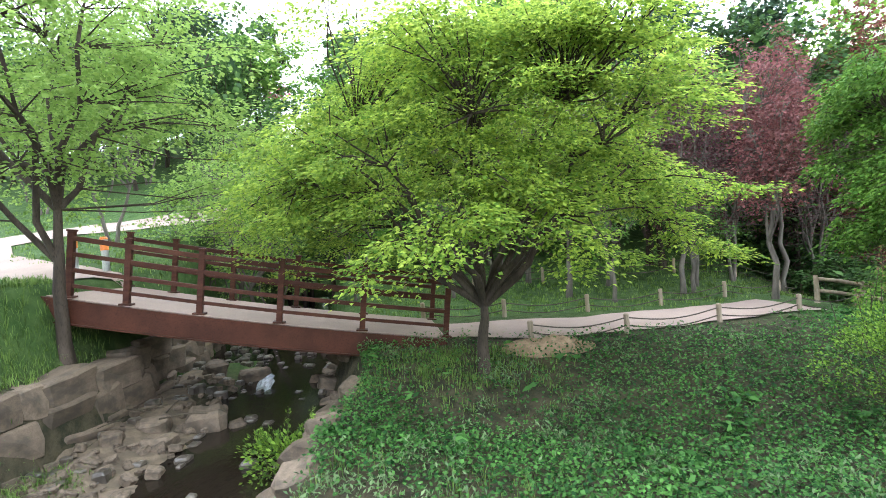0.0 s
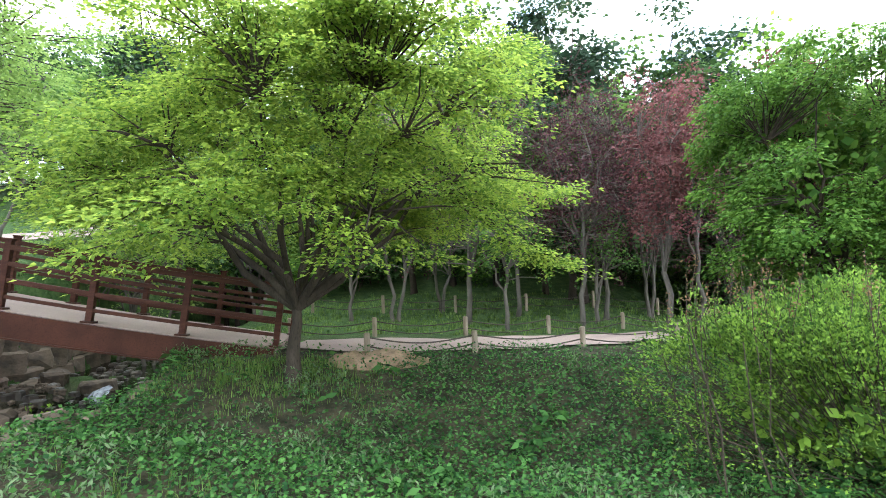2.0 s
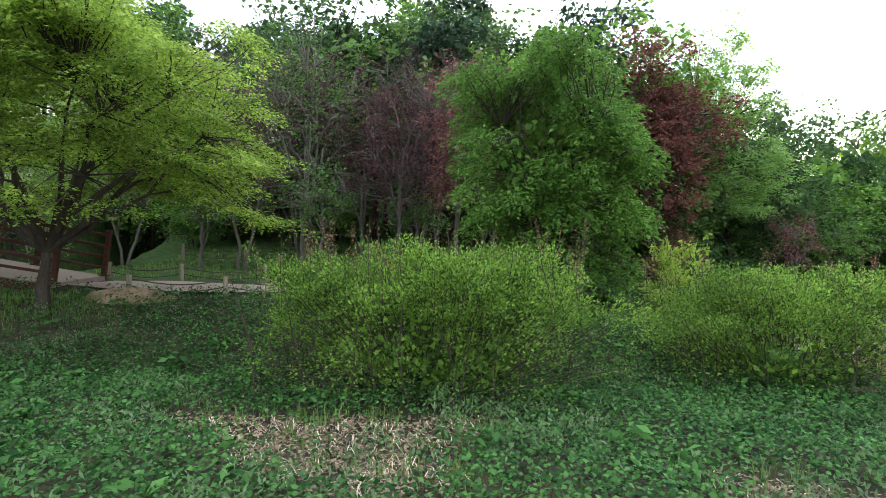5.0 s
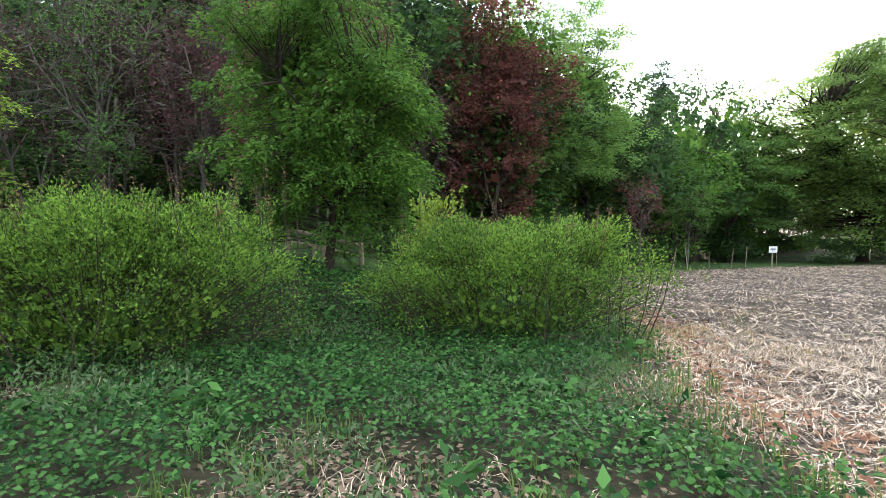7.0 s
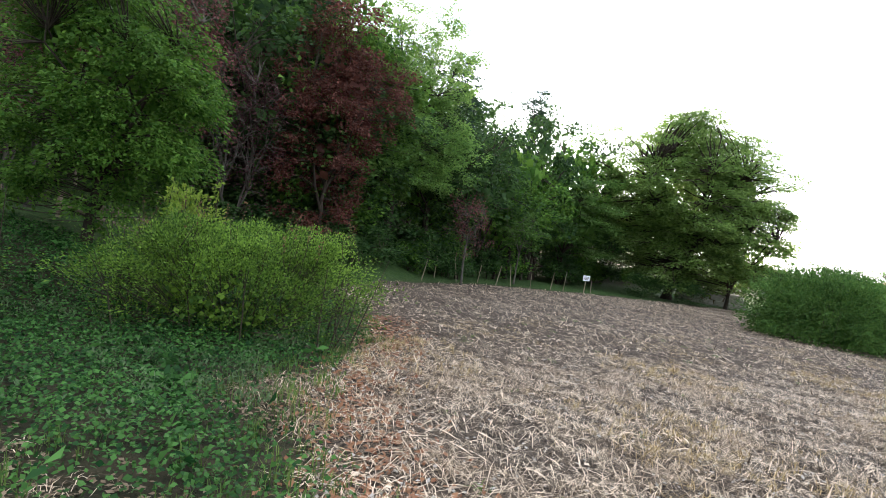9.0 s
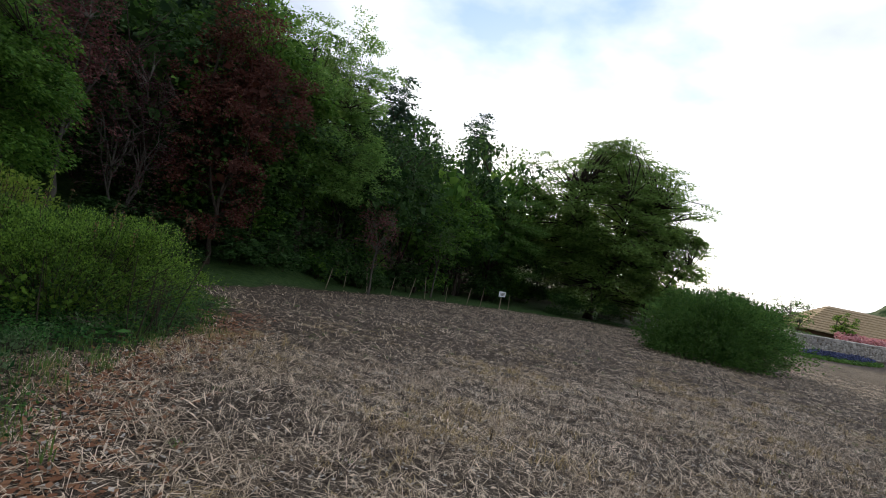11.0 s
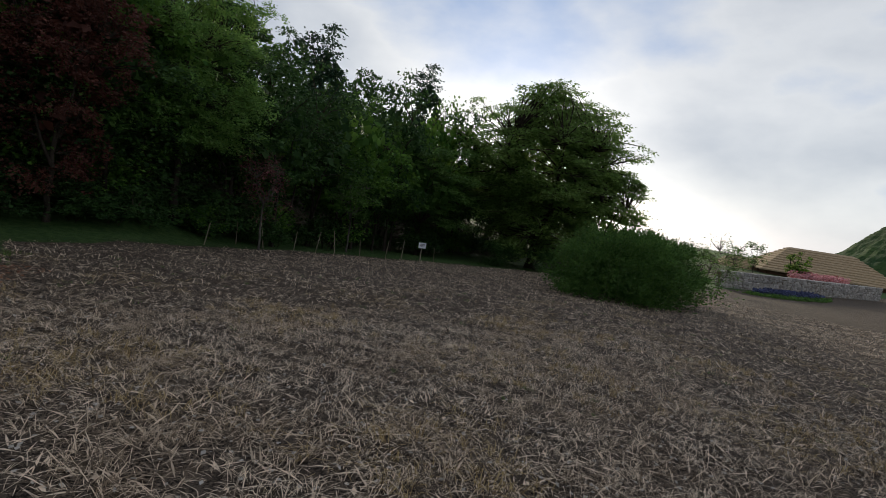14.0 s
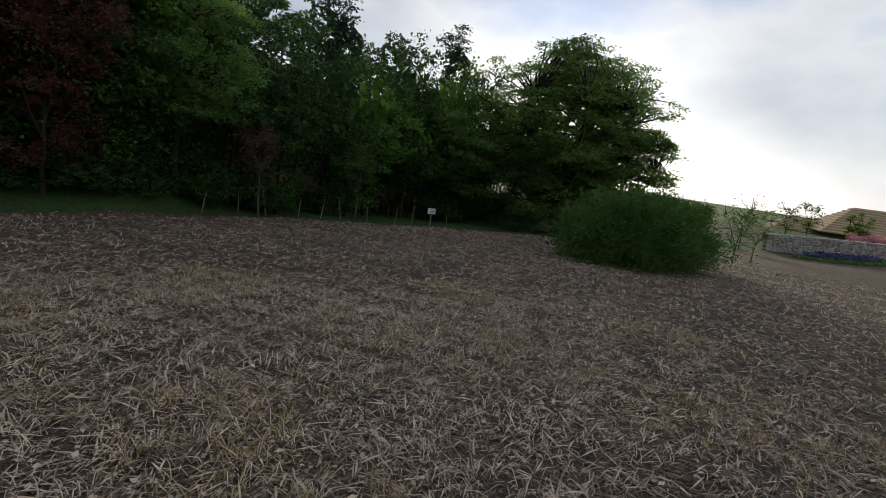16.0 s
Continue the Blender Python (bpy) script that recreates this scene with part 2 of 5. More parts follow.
def mesh_of(name, verts, faces, mats, smooth_shade=False):
    me = bpy.data.meshes.new(name)
    verts, faces = np.asarray(verts, np.float32), np.asarray(faces, np.int32)
    k = faces.shape[1]
    me.vertices.add(len(verts))
    me.vertices.foreach_set("co", verts.ravel())
    me.loops.add(faces.size)
    me.loops.foreach_set("vertex_index", faces.ravel())
    me.polygons.add(len(faces))
    me.polygons.foreach_set("loop_start", np.arange(0, faces.size, k, dtype=np.int32))
    me.polygons.foreach_set("loop_total", np.full(len(faces), k, np.int32))
    if smooth_shade:
        me.polygons.foreach_set("use_smooth", np.ones(len(faces), bool))
    for m in mats if isinstance(mats, (list, tuple)) else [mats]:
        me.materials.append(m)
    me.update(calc_edges=True)
    return me


def grid_faces(nx, ny):
    i = np.arange(nx * ny).reshape(ny, nx)
    return np.stack([i[:-1, :-1], i[:-1, 1:], i[1:, 1:], i[1:, :-1]], -1).reshape(-1, 4)


def ground_material():
    m, n, l, p = nodes_of("ground_soil_grass_mulch")
    att = n.new("ShaderNodeAttribute")
    att.attribute_name = "field"
    grass_att = n.new("ShaderNodeAttribute")
    grass_att.attribute_name = "lawn"
    big, mid, small = noise_of(n, l, 0.35, 4), noise_of(n, l, 4.5, 6, 0.65), noise_of(n, l, 38, 4, 0.7)
    soil = mix_rgb(n, l, steps(n, l, mid, 0.35, 0.65), (0.025, 0.026, 0.014), (0.07, 0.058, 0.034))
    grass = mix_rgb(n, l, steps(n, l, mid, 0.3, 0.7), (0.028, 0.065, 0.016), (0.065, 0.11, 0.03))
    mulch = mix_rgb(n, l, steps(n, l, small, 0.35, 0.68), (0.012, 0.009, 0.007), (0.17, 0.13, 0.098))
    mulch = mix_rgb(n, l, steps(n, l, mid, 0.52, 0.78), mulch, (0.21, 0.155, 0.105))
    add = n.new("ShaderNodeMath")
    add.operation = "MULTIPLY_ADD"
    l.new(mid, add.inputs[0])
    add.inputs[1].default_value = 0.5
    sub = n.new("ShaderNodeMath")
    sub.operation = "SUBTRACT"
    sub.inputs[1].default_value = 0.25
    l.new(att.outputs["Fac"], sub.inputs[0])
    l.new(sub.outputs["Value"], add.inputs[2])
    col = mix_rgb(n, l, grass_att.outputs["Fac"], soil, grass)
    col = mix_rgb(n, l, steps(n, l, add.outputs["Value"], 0.35, 0.6), col, mulch)
    l.new(col, p.inputs["Base Color"])
    p.inputs["Roughness"].default_value = 0.95
    p.inputs["Specular IOR Level"].default_value = 0.15
    bump(n, l, p, small, 1.0, 0.05)
    return m


gx = axis([(-900, -120, 90), (-120, -30, 6), (-30, -16, 0.7), (-16, -8, 0.14), (-8, 4, 0.22), (4, 15, 0.12), (15, 40, 0.7), (40, 120, 4), (120, 901, 65)])
gy = axis([(-300, -40, 40), (-40, -6, 3), (-6, -3, 0.25), (-3, 12, 0.13), (12, 15, 0.2), (15, 40, 0.6), (40, 90, 3), (90, 1000, 65)])
GX, GY = np.meshgrid(gx, gy)
GZ = land(GX, GY)
ground_mesh = mesh_of("ground", np.stack([GX, GY, GZ], -1).reshape(-1, 3), grid_faces(len(gx), len(gy)), ground_material(), True)
field_v = field_part(GX, GY)
lawn_v = np.clip(smooth(GY, 9.5, 12.5) * (1 - smooth(GX, 5, 12)) + smooth(-GX, 12.5, 13.0) + smooth(GY - far_edge(GX), -1, 1) * smooth(GX, 5, 12) * (1 - smooth(GY - far_edge(GX), 6, 12)) + smooth(GX + 0.6 * GY, 130, 190), 0, 1)
for key, v in (("field", field_v), ("lawn", lawn_v)):
    ground_mesh.attributes.new(key, "FLOAT", "POINT").data.foreach_set("value", v.astype(np.float32).ravel())
tagged(new("ground", ground_mesh), "sloping garden soil, lawn and straw-mulched field ground", "ground", kind="structure")


# ---- helpers for things ----
def part(name, bm, material, parent, label=""):
    me = bpy.data.meshes.new(name)
    bm.to_mesh(me)
    bm.free()
    me.materials.append(material)
    ob = new(name, me)
    ob.parent = parent
    return tagged(ob, label)


def piece(name, me, parent, m=None, label=""):
    ob = new(name, me)
    ob.parent = parent
    if m is not None:
        ob.matrix_basis = m
    return tagged(ob, label)


def thing(name, place, label, category, group="", kind=""):
    ob = new(name)
    ob.location = place
    ob.empty_display_size = 0.2
    return tagged(ob, label, category, group, kind)


def box_bm(sx, sy, sz, bevel=0.0, m=None):
    bm = bmesh.new()
    bmesh.ops.create_cube(bm, size=1, matrix=(m or Matrix()) @ Matrix.Diagonal((sx, sy, sz, 1)))
    if bevel:
        bmesh.ops.bevel(bm, geom=bm.edges[:], offset=bevel, segments=2, affect="EDGES", profile=0.6)
    return bm


def stone_mesh(name, material, seed, size=(1, 1, 1), lumps=0.28, sub=2, edge=0.16):
    """A rounded, broken stone."""
    bm = bmesh.new()
    bmesh.ops.create_cube(bm, size=1)
    bmesh.ops.bevel(bm, geom=bm.edges[:], offset=edge, segments=1, affect="EDGES")
    bmesh.ops.subdivide_edges(bm, edges=bm.edges[:], cuts=sub - 1, use_grid_fill=True)
    for v in bm.verts:
        d = noise.noise_vector(v.co * 1.7 + Vector((seed * 3.1, seed * 1.7, -seed))) * lumps
        v.co += d * 0.6
        v.co = Vector((v.co.x * size[0], v.co.y * size[1], v.co.z * size[2]))
    me = bpy.data.meshes.new(name)
    bm.to_mesh(me)
    bm.free()
    me.materials.append(material)
    return me


def tubes(lines, sides=5):
    """Verts and faces of tapering tubes; a line is (points, radii)."""
    vs, fs, base = [], [], 0
    ang = np.arange(sides) * 2 * math.pi / sides
    for pts, rad in lines:
        pts, rad = np.asarray(pts, float), np.asarray(rad, float)
        tan = np.gradient(pts, axis=0)
        tan /= np.linalg.norm(tan, axis=1)[:, None] + 1e-9
        ref = np.where(np.abs(tan[:, 2:3]) > 0.9, np.array([[1.0, 0, 0]]), np.array([[0, 0, 1.0]]))
        u = np.cross(tan, ref)
        u /= np.linalg.norm(u, axis=1)[:, None] + 1e-9
        w = np.cross(tan, u)
        ring = pts[:, None] + rad[:, None, None] * (np.cos(ang)[None, :, None] * u[:, None] + np.sin(ang)[None, :, None] * w[:, None])
        vs.append(ring.reshape(-1, 3))
        k = len(pts)
        i = base + np.arange(k * sides).reshape(k, sides)
        j = np.roll(i, -1, axis=1)
        fs.append(np.stack([i[:-1], j[:-1], j[1:], i[1:]], -1).reshape(-1, 4))
        base += k * sides
    return np.concatenate(vs), np.concatenate(fs)


def leaf_quads(rng, at, along, size, wide=0.55, flat=0.5, fold=0.12):
    """One bent quad for each leaf. at: places; along: the way that each points; flat: how level they lie."""
    k = len(at)
    along = along / (np.linalg.norm(along, axis=1)[:, None] + 1e-9)
    nrm = rng.normal(size=(k, 3)) * (1 - flat)
    nrm[:, 2] += flat + 0.15
    side = np.cross(along, nrm)
    side /= np.linalg.norm(side, axis=1)[:, None] + 1e-9
    nrm = np.cross(side, along)
    s = (size * rng.uniform(0.65, 1.25, k))[:, None]
    v = np.empty((k, 4, 3))
    v[:, 0] = at - along * s * 0.5
    v[:, 1] = at + side * s * wide * 0.5 + nrm * s * fold
    v[:, 2] = at + along * s * 0.5
    v[:, 3] = at - side * s * wide * 0.5 + nrm * s * fold
    return v.reshape(-1, 3), np.arange(4 * k).reshape(k, 4)


def crown_points(rng, k, c, r, hollow=0.45, low=-1.0, lumpy=0.22, seed=0):
    """Places of leaf sprays in an uneven crown with centre c and radii r."""
    out = []
    while len(out) < k:
        d = rng.normal(size=3)
        d /= np.linalg.norm(d)
        if d[2] < low:
            continue
        f = (hollow + (1 - hollow) * rng.uniform() ** 0.6)
        q = noise.noise(Vector(d * 2.1) + Vector((seed * 5.3, seed, 0))) * lumpy * 2
        f *= 1 + q
        out.append(np.array(c) + d * np.array(r) * f)
    return np.array(out)


def build_tree(name, place, label, bark, leaf, rng_seed, crown, trunk_top, trunk_r, sprays, leaves, leaf_size, spray=(0.4, 0.14), lean=(0, 0), forks=5,
               hollow=0.4, low=-1.0, lumpy=0.22, flat=0.5, wide=0.55, stems=1, twig_r=0.006, group="", droop=0.0, category="tree", sides=6, joint_from=3, twig_step=1, inner=(0, 0.5), clump=1):
    """A tree: tapering trunk and limbs to every spray of leaves. crown: centre and radii from the foot; leaves: how many in a spray;
    inner: count and size of the shaded leaf masses inside the crown; clump: sprays to a bough."""
    rng = np.random.default_rng(rng_seed)
    c, r = crown
    tips = crown_points(rng, max(sprays // clump, 1), c, r, hollow, low, lumpy, rng_seed % 17)
    if clump > 1:
        tips = np.repeat(tips, clump, axis=0)
        tips = tips + np.clip(rng.normal(size=tips.shape), -1.6, 1.6) * np.array(r) * [0.13, 0.13, 0.06]
    tips = tips[tips[:, 2] > trunk_top * 0.35]
    lines, joints, jr = [], [], []
    tops = []
    for s in range(stems):
        a = 2 * math.pi * s / max(stems, 1) + 0.7
        spread = 0 if stems == 1 else 0.30 * min(r[0], r[1])
        top = np.array([lean[0] + spread * math.cos(a), lean[1] + spread * math.sin(a), trunk_top])
        foot = np.array([0.05 * math.cos(a), 0.05 * math.sin(a), -0.15]) if stems > 1 else np.array([0, 0, -0.15])
        t = np.linspace(0, 1, 7)[:, None]
        pts = foot + (top - foot) * t ** np.array([1.25, 1.25, 1.0]) + rng.normal(size=(7, 3)) * 0.02 * trunk_top * np.sin(t * math.pi) * [1, 1, 0]
        rr = trunk_r * (1 - 0.5 * t[:, 0]) / math.sqrt(stems)
        rr[0] *= 1.35
        lines.append((pts, rr))
        tops.append(top)
        for q in range(joint_from, 7):
            joints.append(pts[q]), jr.append(rr[q])
    limbs = []
    for b in range(forks * stems):
        top = tops[b % stems]
        a = 2 * math.pi * b / (forks * stems) * 2.4 + rng.uniform(-0.4, 0.4)
        e = rng.uniform(0.1, 0.75)
        goal = np.array(c) + np.array(r) * np.array([math.cos(a) * math.cos(e), math.sin(a) * math.cos(e), math.sin(e) * 0.9 - 0.1]) * 0.72
        start = top if rng.uniform() < 0.6 else joints[rng.integers(0, len(joints))]
        t = np.linspace(0, 1, 6)[:, None]
        pts = start + (goal - start) * t + np.array([0, 0, 1]) * (0.12 * np.linalg.norm(goal - start)) * np.sin(t * math.pi) * rng.uniform(-0.3, 0.8)
        pts[1:-1] += rng.normal(size=(4, 3)) * 0.035 * np.linalg.norm(goal - start)
        rr = trunk_r * 0.5 / math.sqrt(stems) * (1 - 0.78 * t[:, 0])
        lines.append((pts, rr))
        for q in range(1, 6):
            limbs.append(pts[q]), jr.append(rr[q])
    joints = np.array(joints + limbs)
    for tip in tips[::twig_step]:
        d = np.linalg.norm((joints - tip) * [1, 1, 1.3], axis=1) + 0.6 * np.maximum(joints[:, 2] - tip[2], 0)
        start = joints[np.argmin(d)]
        mid = (start + tip) / 2 + rng.normal(size=3) * 0.06 * np.linalg.norm(tip - start) + [0, 0, 0.05 * np.linalg.norm(tip - start)]
        lines.append(([start, mid, tip], [twig_r * 2.2, twig_r * 1.5, twig_r * 0.7]))
    ob = thing(name, place, label, category, group)
    v, f = tubes(lines, sides)
    piece("trunk", mesh_of("trunk", v, f, bark, True), ob)
    if leaves:
        k, subs = len(tips), 7
        per = max(leaves // subs, 1)
        wide_k = rng.uniform(0.65, 1.3, k)
        ang, rad = rng.uniform(0, 2 * math.pi, (k, subs)), np.sqrt(rng.uniform(0, 1, (k, subs)))
        hub = np.stack([np.cos(ang) * rad, np.sin(ang) * rad, np.zeros_like(ang)], -1) * (spray[0] * wide_k)[:, None, None]
        out = tips - np.array([c[0], c[1], tips[:, 2].mean()])
        out[:, 2] = 0
        out /= np.linalg.norm(out, axis=1)[:, None] + 0.3
        hub[..., 2] = -(hub[..., 0] * out[:, None, 0] + hub[..., 1] * out[:, None, 1]) * (0.25 + droop) + rng.normal(size=(k, subs)) * spray[1] * 0.6
        off = np.clip(rng.normal(size=(k, subs, per, 3)), -1.7, 1.7) * [spray[0] * 0.33, spray[0] * 0.33, spray[1] * 0.5]
        off[..., 2] -= droop * 1.2 * (off[..., 0] ** 2 + off[..., 1] ** 2) / max(spray[0] * 0.33, 1e-3)
        at = (tips[:, None, None] + hub[:, :, None] + off).reshape(-1, 3)
        aim = (off + 0.35 * hub[:, :, None] + out[:, None, None] * spray[0] * 0.3 + rng.normal(size=off.shape) * spray[0] * 0.2).reshape(-1, 3)
        aim[:, 2] = aim[:, 2] * 0.4 - 0.12 * spray[0]
        v, f = leaf_quads(rng, at, aim, leaf_size, wide, flat)
        if inner[0]:
            core = rng.normal(size=(inner[0], 3))
            core *= (0.6 * rng.uniform(0.2, 1, inner[0]) ** 0.4 / np.linalg.norm(core, axis=1))[:, None]
            core = core * np.array(r) + np.array(c)
            v2, f2 = leaf_quads(rng, core, rng.normal(size=core.shape), inner[1], 0.8, 0.2)
            v, f = np.concatenate([v, v2]), np.concatenate([f, f2 + len(v)])
        piece("crown", mesh_of("crown", v, f, leaf), ob)
    return ob


def on_land(x, y, dz=0.0):
    return (x, y, float(land(x, y)) + dz)


# ---- stream, bridge, paved way ----
def strip(line, half, lift, name, material, label, category, thick=0.0):
    """A paved strip that lies on the land along a line."""
    line = np.asarray(line, float)
    t = np.linspace(0, len(line) - 1, 160)
    c = np.stack([np.interp(t, np.arange(len(line)), line[:, i]) for i in range(line.shape[1])], -1)
    for _ in range(12):
        c[1:-1] = (c[:-2] + c[1:-1] * 2 + c[2:]) / 4
    tan = np.gradient(c[:, :2], axis=0)
    tan /= np.linalg.norm(tan, axis=1)[:, None]
    nrm = np.stack([-tan[:, 1], tan[:, 0]], -1)
    rows = []
    for s in np.linspace(-1, 1, 7):
        xy = c[:, :2] + nrm * s * half * (1 + 0.03 * np.sin(t * 1.7 + s))[:, None]
        rows.append(np.stack([xy[:, 0], xy[:, 1], land(xy[:, 0], xy[:, 1]) + lift], -1))
    v = np.stack(rows, 1).reshape(-1, 3)
    return tagged(new(name, mesh_of(name, v, grid_faces(7, 160), material, True)), label, category, kind="structure")


strip([(-7.75, 10.2, 0.76), (-6.4, 10.15, 0.68), (-4.9, 10.4, 0.6), (-3.1, 11.0, 0.56), (-1.9, 11.5, 0.5), (-0.9, 11.8, 0.3)], 0.78, 0.03, "pavement", M_PATH,
      "pale pink paved footpath beside a rope fence", "footpath")
strip([(-13.45, 9.25, 0), (-15.0, 9.9, 0), (-17.6, 11.6, 0), (-19.6, 14.0, 0), (-19.0, 16.6, 0), (-16.0, 17.8, 0), (-13, 18.6, 0)], 0.95, 0.03, "pavement", M_PATH,
      "pale paved footpath winding uphill over the lawn", "footpath")

water_m, wn_, wl_, wp_ = nodes_of("stream_water")
wp_.inputs["Base Color"].default_value = (0.012, 0.009, 0.006, 1)
wp_.inputs["Roughness"].default_value, wp_.inputs["Specular IOR Level"].default_value = 0.10, 0.2
bump(wn_, wl_, wp_, noise_of(wn_, wl_, 5.0, 4, 0.6, (1, 0.5, 1)), 0.25, 0.03)
wy = np.arange(3.2, 26, 0.4)
wv = np.stack([np.stack([stream_left(wy) - 0.1, wy, np.full(len(wy), WATER)], -1), np.stack([stream_right(wy) + 0.2, wy, np.full(len(wy), WATER)], -1)], 1).reshape(-1, 3)
tagged(new("water", mesh_of("water", wv, grid_faces(2, len(wy)), water_m, True)), "shallow dark stream water between stone banks", "stream", kind="structure")

DECK_A, DECK_B = Vector((-7.72, 9.22, 0.84)), Vector((-13.35, 8.32, 2.09))


def deck_at(s, back=0.0):
    """A place on the bridge's near edge at the share s of its length; back: metres across the deck."""
    flat = DECK_A.lerp(DECK_B, s)
    d = (DECK_B - DECK_A).xy.normalized()
    rise = -0.06 * math.sin(math.pi * s)
    return Vector((flat.x + d.y * back, flat.y - d.x * back, flat.z + rise))


def bar_between(a, b, high, deep, bevel=0.006):
    """A bevelled bar from a to b."""
    way = b - a
    m = Matrix.Translation((a + b) / 2) @ way.to_track_quat("X", "Z").to_matrix().to_4x4()
    return box_bm(way.length, deep, high, bevel, m)


def swept(profile_low, profile_high, back0, back1, n=24):
    """A curved slab that follows the deck."""
    bm = bmesh.new()
    rings = []
    for i in range(n + 1):
        s = i / n
        rings.append([bm.verts.new(deck_at(s, bk) + Vector((0, 0, z))) for bk, z in ((back0, profile_low), (back1, profile_low), (back1, profile_high), (back0, profile_high))])
    for a, b in zip(rings, rings[1:]):
        for k in range(4):
            bm.faces.new((a[k], a[(k + 1) % 4], b[(k + 1) % 4], b[k]))
    bm.faces.new(rings[0][::-1]), bm.faces.new(rings[-1])
    bmesh.ops.recalc_face_normals(bm, faces=bm.faces)
    return bm


bridge = thing("footbridge", (0, 0, 0), "arched brown footbridge with post-and-rail sides over a stream", "bridge")
part("deck", swept(-0.10, 0.0, -0.02, 1.95), M_PATH, bridge, "pale pink deck surface")
part("girder", swept(-0.34, -0.012, -0.10, -0.02), M_STEEL, bridge, "rusty brown steel edge beam")
part("girder", swept(-0.34, -0.012, 1.95, 2.03), M_STEEL, bridge)
part("lower_flange", swept(-0.36, -0.34, -0.14, 0.06), M_STEEL, bridge)
POST_H, LEAN = 0.93, 8.0
TILT = Vector((math.sin(radians(LEAN)), 0, 0))
for side, back in (("near", 0.04), ("far", 1.89)):
    spots = [0.0, 0.221, 0.431, 0.624, 0.794, 0.924]
    for s in spots:
        foot = deck_at(s, back)
        stand = Matrix.Translation(foot) @ pose(0, 0, 0, 0, LEAN, 9)
        post = part("post", box_bm(0.085, 0.085, POST_H, 0.008, stand @ pose(0, 0, POST_H / 2)), M_WOODRAIL, bridge)
        part("cap", box_bm(0.11, 0.11, 0.03, 0.008, stand @ pose(0, 0, POST_H + 0.012)), M_WOODRAIL, post)
        part("base_plate", box_bm(0.17, 0.15, 0.025, 0.006, stand @ pose(0, 0, 0.012)), M_STEEL, post)
    for high, thick in ((0.17, 0.05), (0.39, 0.06), (0.61, 0.06), (0.83, 0.07)):
        for a, b in zip(spots, spots[1:]):
            part("rail", bar_between(deck_at(a, back) + Vector((0, 0, high)) + TILT * high, deck_at(b, back) + Vector((0, 0, high)) + TILT * high, thick, 0.045), M_WOODRAIL, bridge)
for s, w in ((-0.03, 0.5), (1.03, 0.5)):
    base = deck_at(s, 0.95)
    part("abutment", box_bm(0.42, 2.1, 0.5, 0.03, Matrix.Translation(base + Vector((0, 0, -0.44))) @ pose(0, 0, 0, 0, 0, 9)), M_STONE, bridge, "pale concrete abutment")

M_BANDS = plain("orange_band", (0.75, 0.22, 0.04), (0.65, 0.17, 0.03), 5, 0.5, 0.1)
M_GREYPOST = plain("steel_bollard", (0.45, 0.45, 0.45), (0.36, 0.36, 0.36), 5, 0.35, 0.1, metal=0.7)


def turned(profile, n=14):
    """A bmesh turned from (radius, height) pairs."""
    bm = bmesh.new()
    rings = [[bm.verts.new((r * math.cos(2 * math.pi * k / n), r * math.sin(2 * math.pi * k / n), z)) for k in range(n)] for r, z in profile]
    for a, b in zip(rings, rings[1:]):
        for k in range(n):
            bm.faces.new((a[k], a[(k + 1) % n], b[(k + 1) % n], b[k]))
    bm.faces.new(rings[0][::-1]), bm.faces.new(rings[-1])
    return bm


for x, y in ((-14.15, 10.3), (-13.6, 10.3)):
    bol = thing("bollard", on_land(x, y, 0.03), "steel bollard with an orange band at the bridge end", "bollard", "bollards at the bridge")
    part("post", turned([(0.06, -0.03), (0.06, 0.56), (0.05, 0.585)]), M_GREYPOST, bol)
    part("band", turned([(0.066, 0.36), (0.068, 0.38), (0.068, 0.46), (0.066, 0.48)]), M_BANDS, bol, "orange reflective band")
    part("top", turned([(0.064, 0.55), (0.066, 0.57), (0.05, 0.60)]), M_BANDS, bol)

# ---- stone banks ----
stones = [stone_mesh("stone", M_STONE, s) for s in range(8)]
wet = [stone_mesh("stone", M_STONE_WET, 20 + s, sub=1) for s in range(5)]
rng = np.random.default_rng(5)
bank = thing("wall_bank", (0, 0, 0), "retaining wall of large grey stone blocks along the stream", "stone wall", kind="structure")
blocks = [stone_mesh("stone", M_STONE, 40 + s, lumps=0.24, edge=0.09) for s in range(8)]
for row, (z, high) in enumerate(((-0.1, 0.42), (0.32, 0.38), (0.70, 0.34))):
    y = 3.6 + row * 0.31
    while y < 15:
        w = rng.uniform(0.38, 0.95)
        x = float(stream_left(y)) - 0.12 - row * 0.035
        lift = 0.05 * math.sin(y * 1.9 + row)
        m = pose(x, y + w / 2, z + high / 2 + lift, rng.uniform(-7, 7), rng.uniform(-2, 2), rng.uniform(-4, 4)) @ Matrix.Diagonal((0.46, w * 1.08, high * rng.uniform(0.98, 1.3), 1))
        piece("stone", blocks[rng.integers(0, 8)], bank, m)
        y += w
bank = thing("wall_bank", (0, 0, 0), "low bank of broken grey stones beside the stream", "stone wall", kind="structure")
for k in range(46):
    y = 5.5 + k * 0.17
    s = rng.uniform(0.2, 0.42)
    x = float(stream_right(y)) + rng.uniform(-0.25, 0.25)
    m = pose(x, y, float(land(x, y)) + s * 0.12, *rng.uniform(-25, 25, 2), rng.uniform(0, 360)) @ Matrix.Diagonal((s * rng.uniform(0.8, 1.4), s, s * 0.75, 1))
    piece("stone", stones[rng.integers(0, 8)], bank, m)
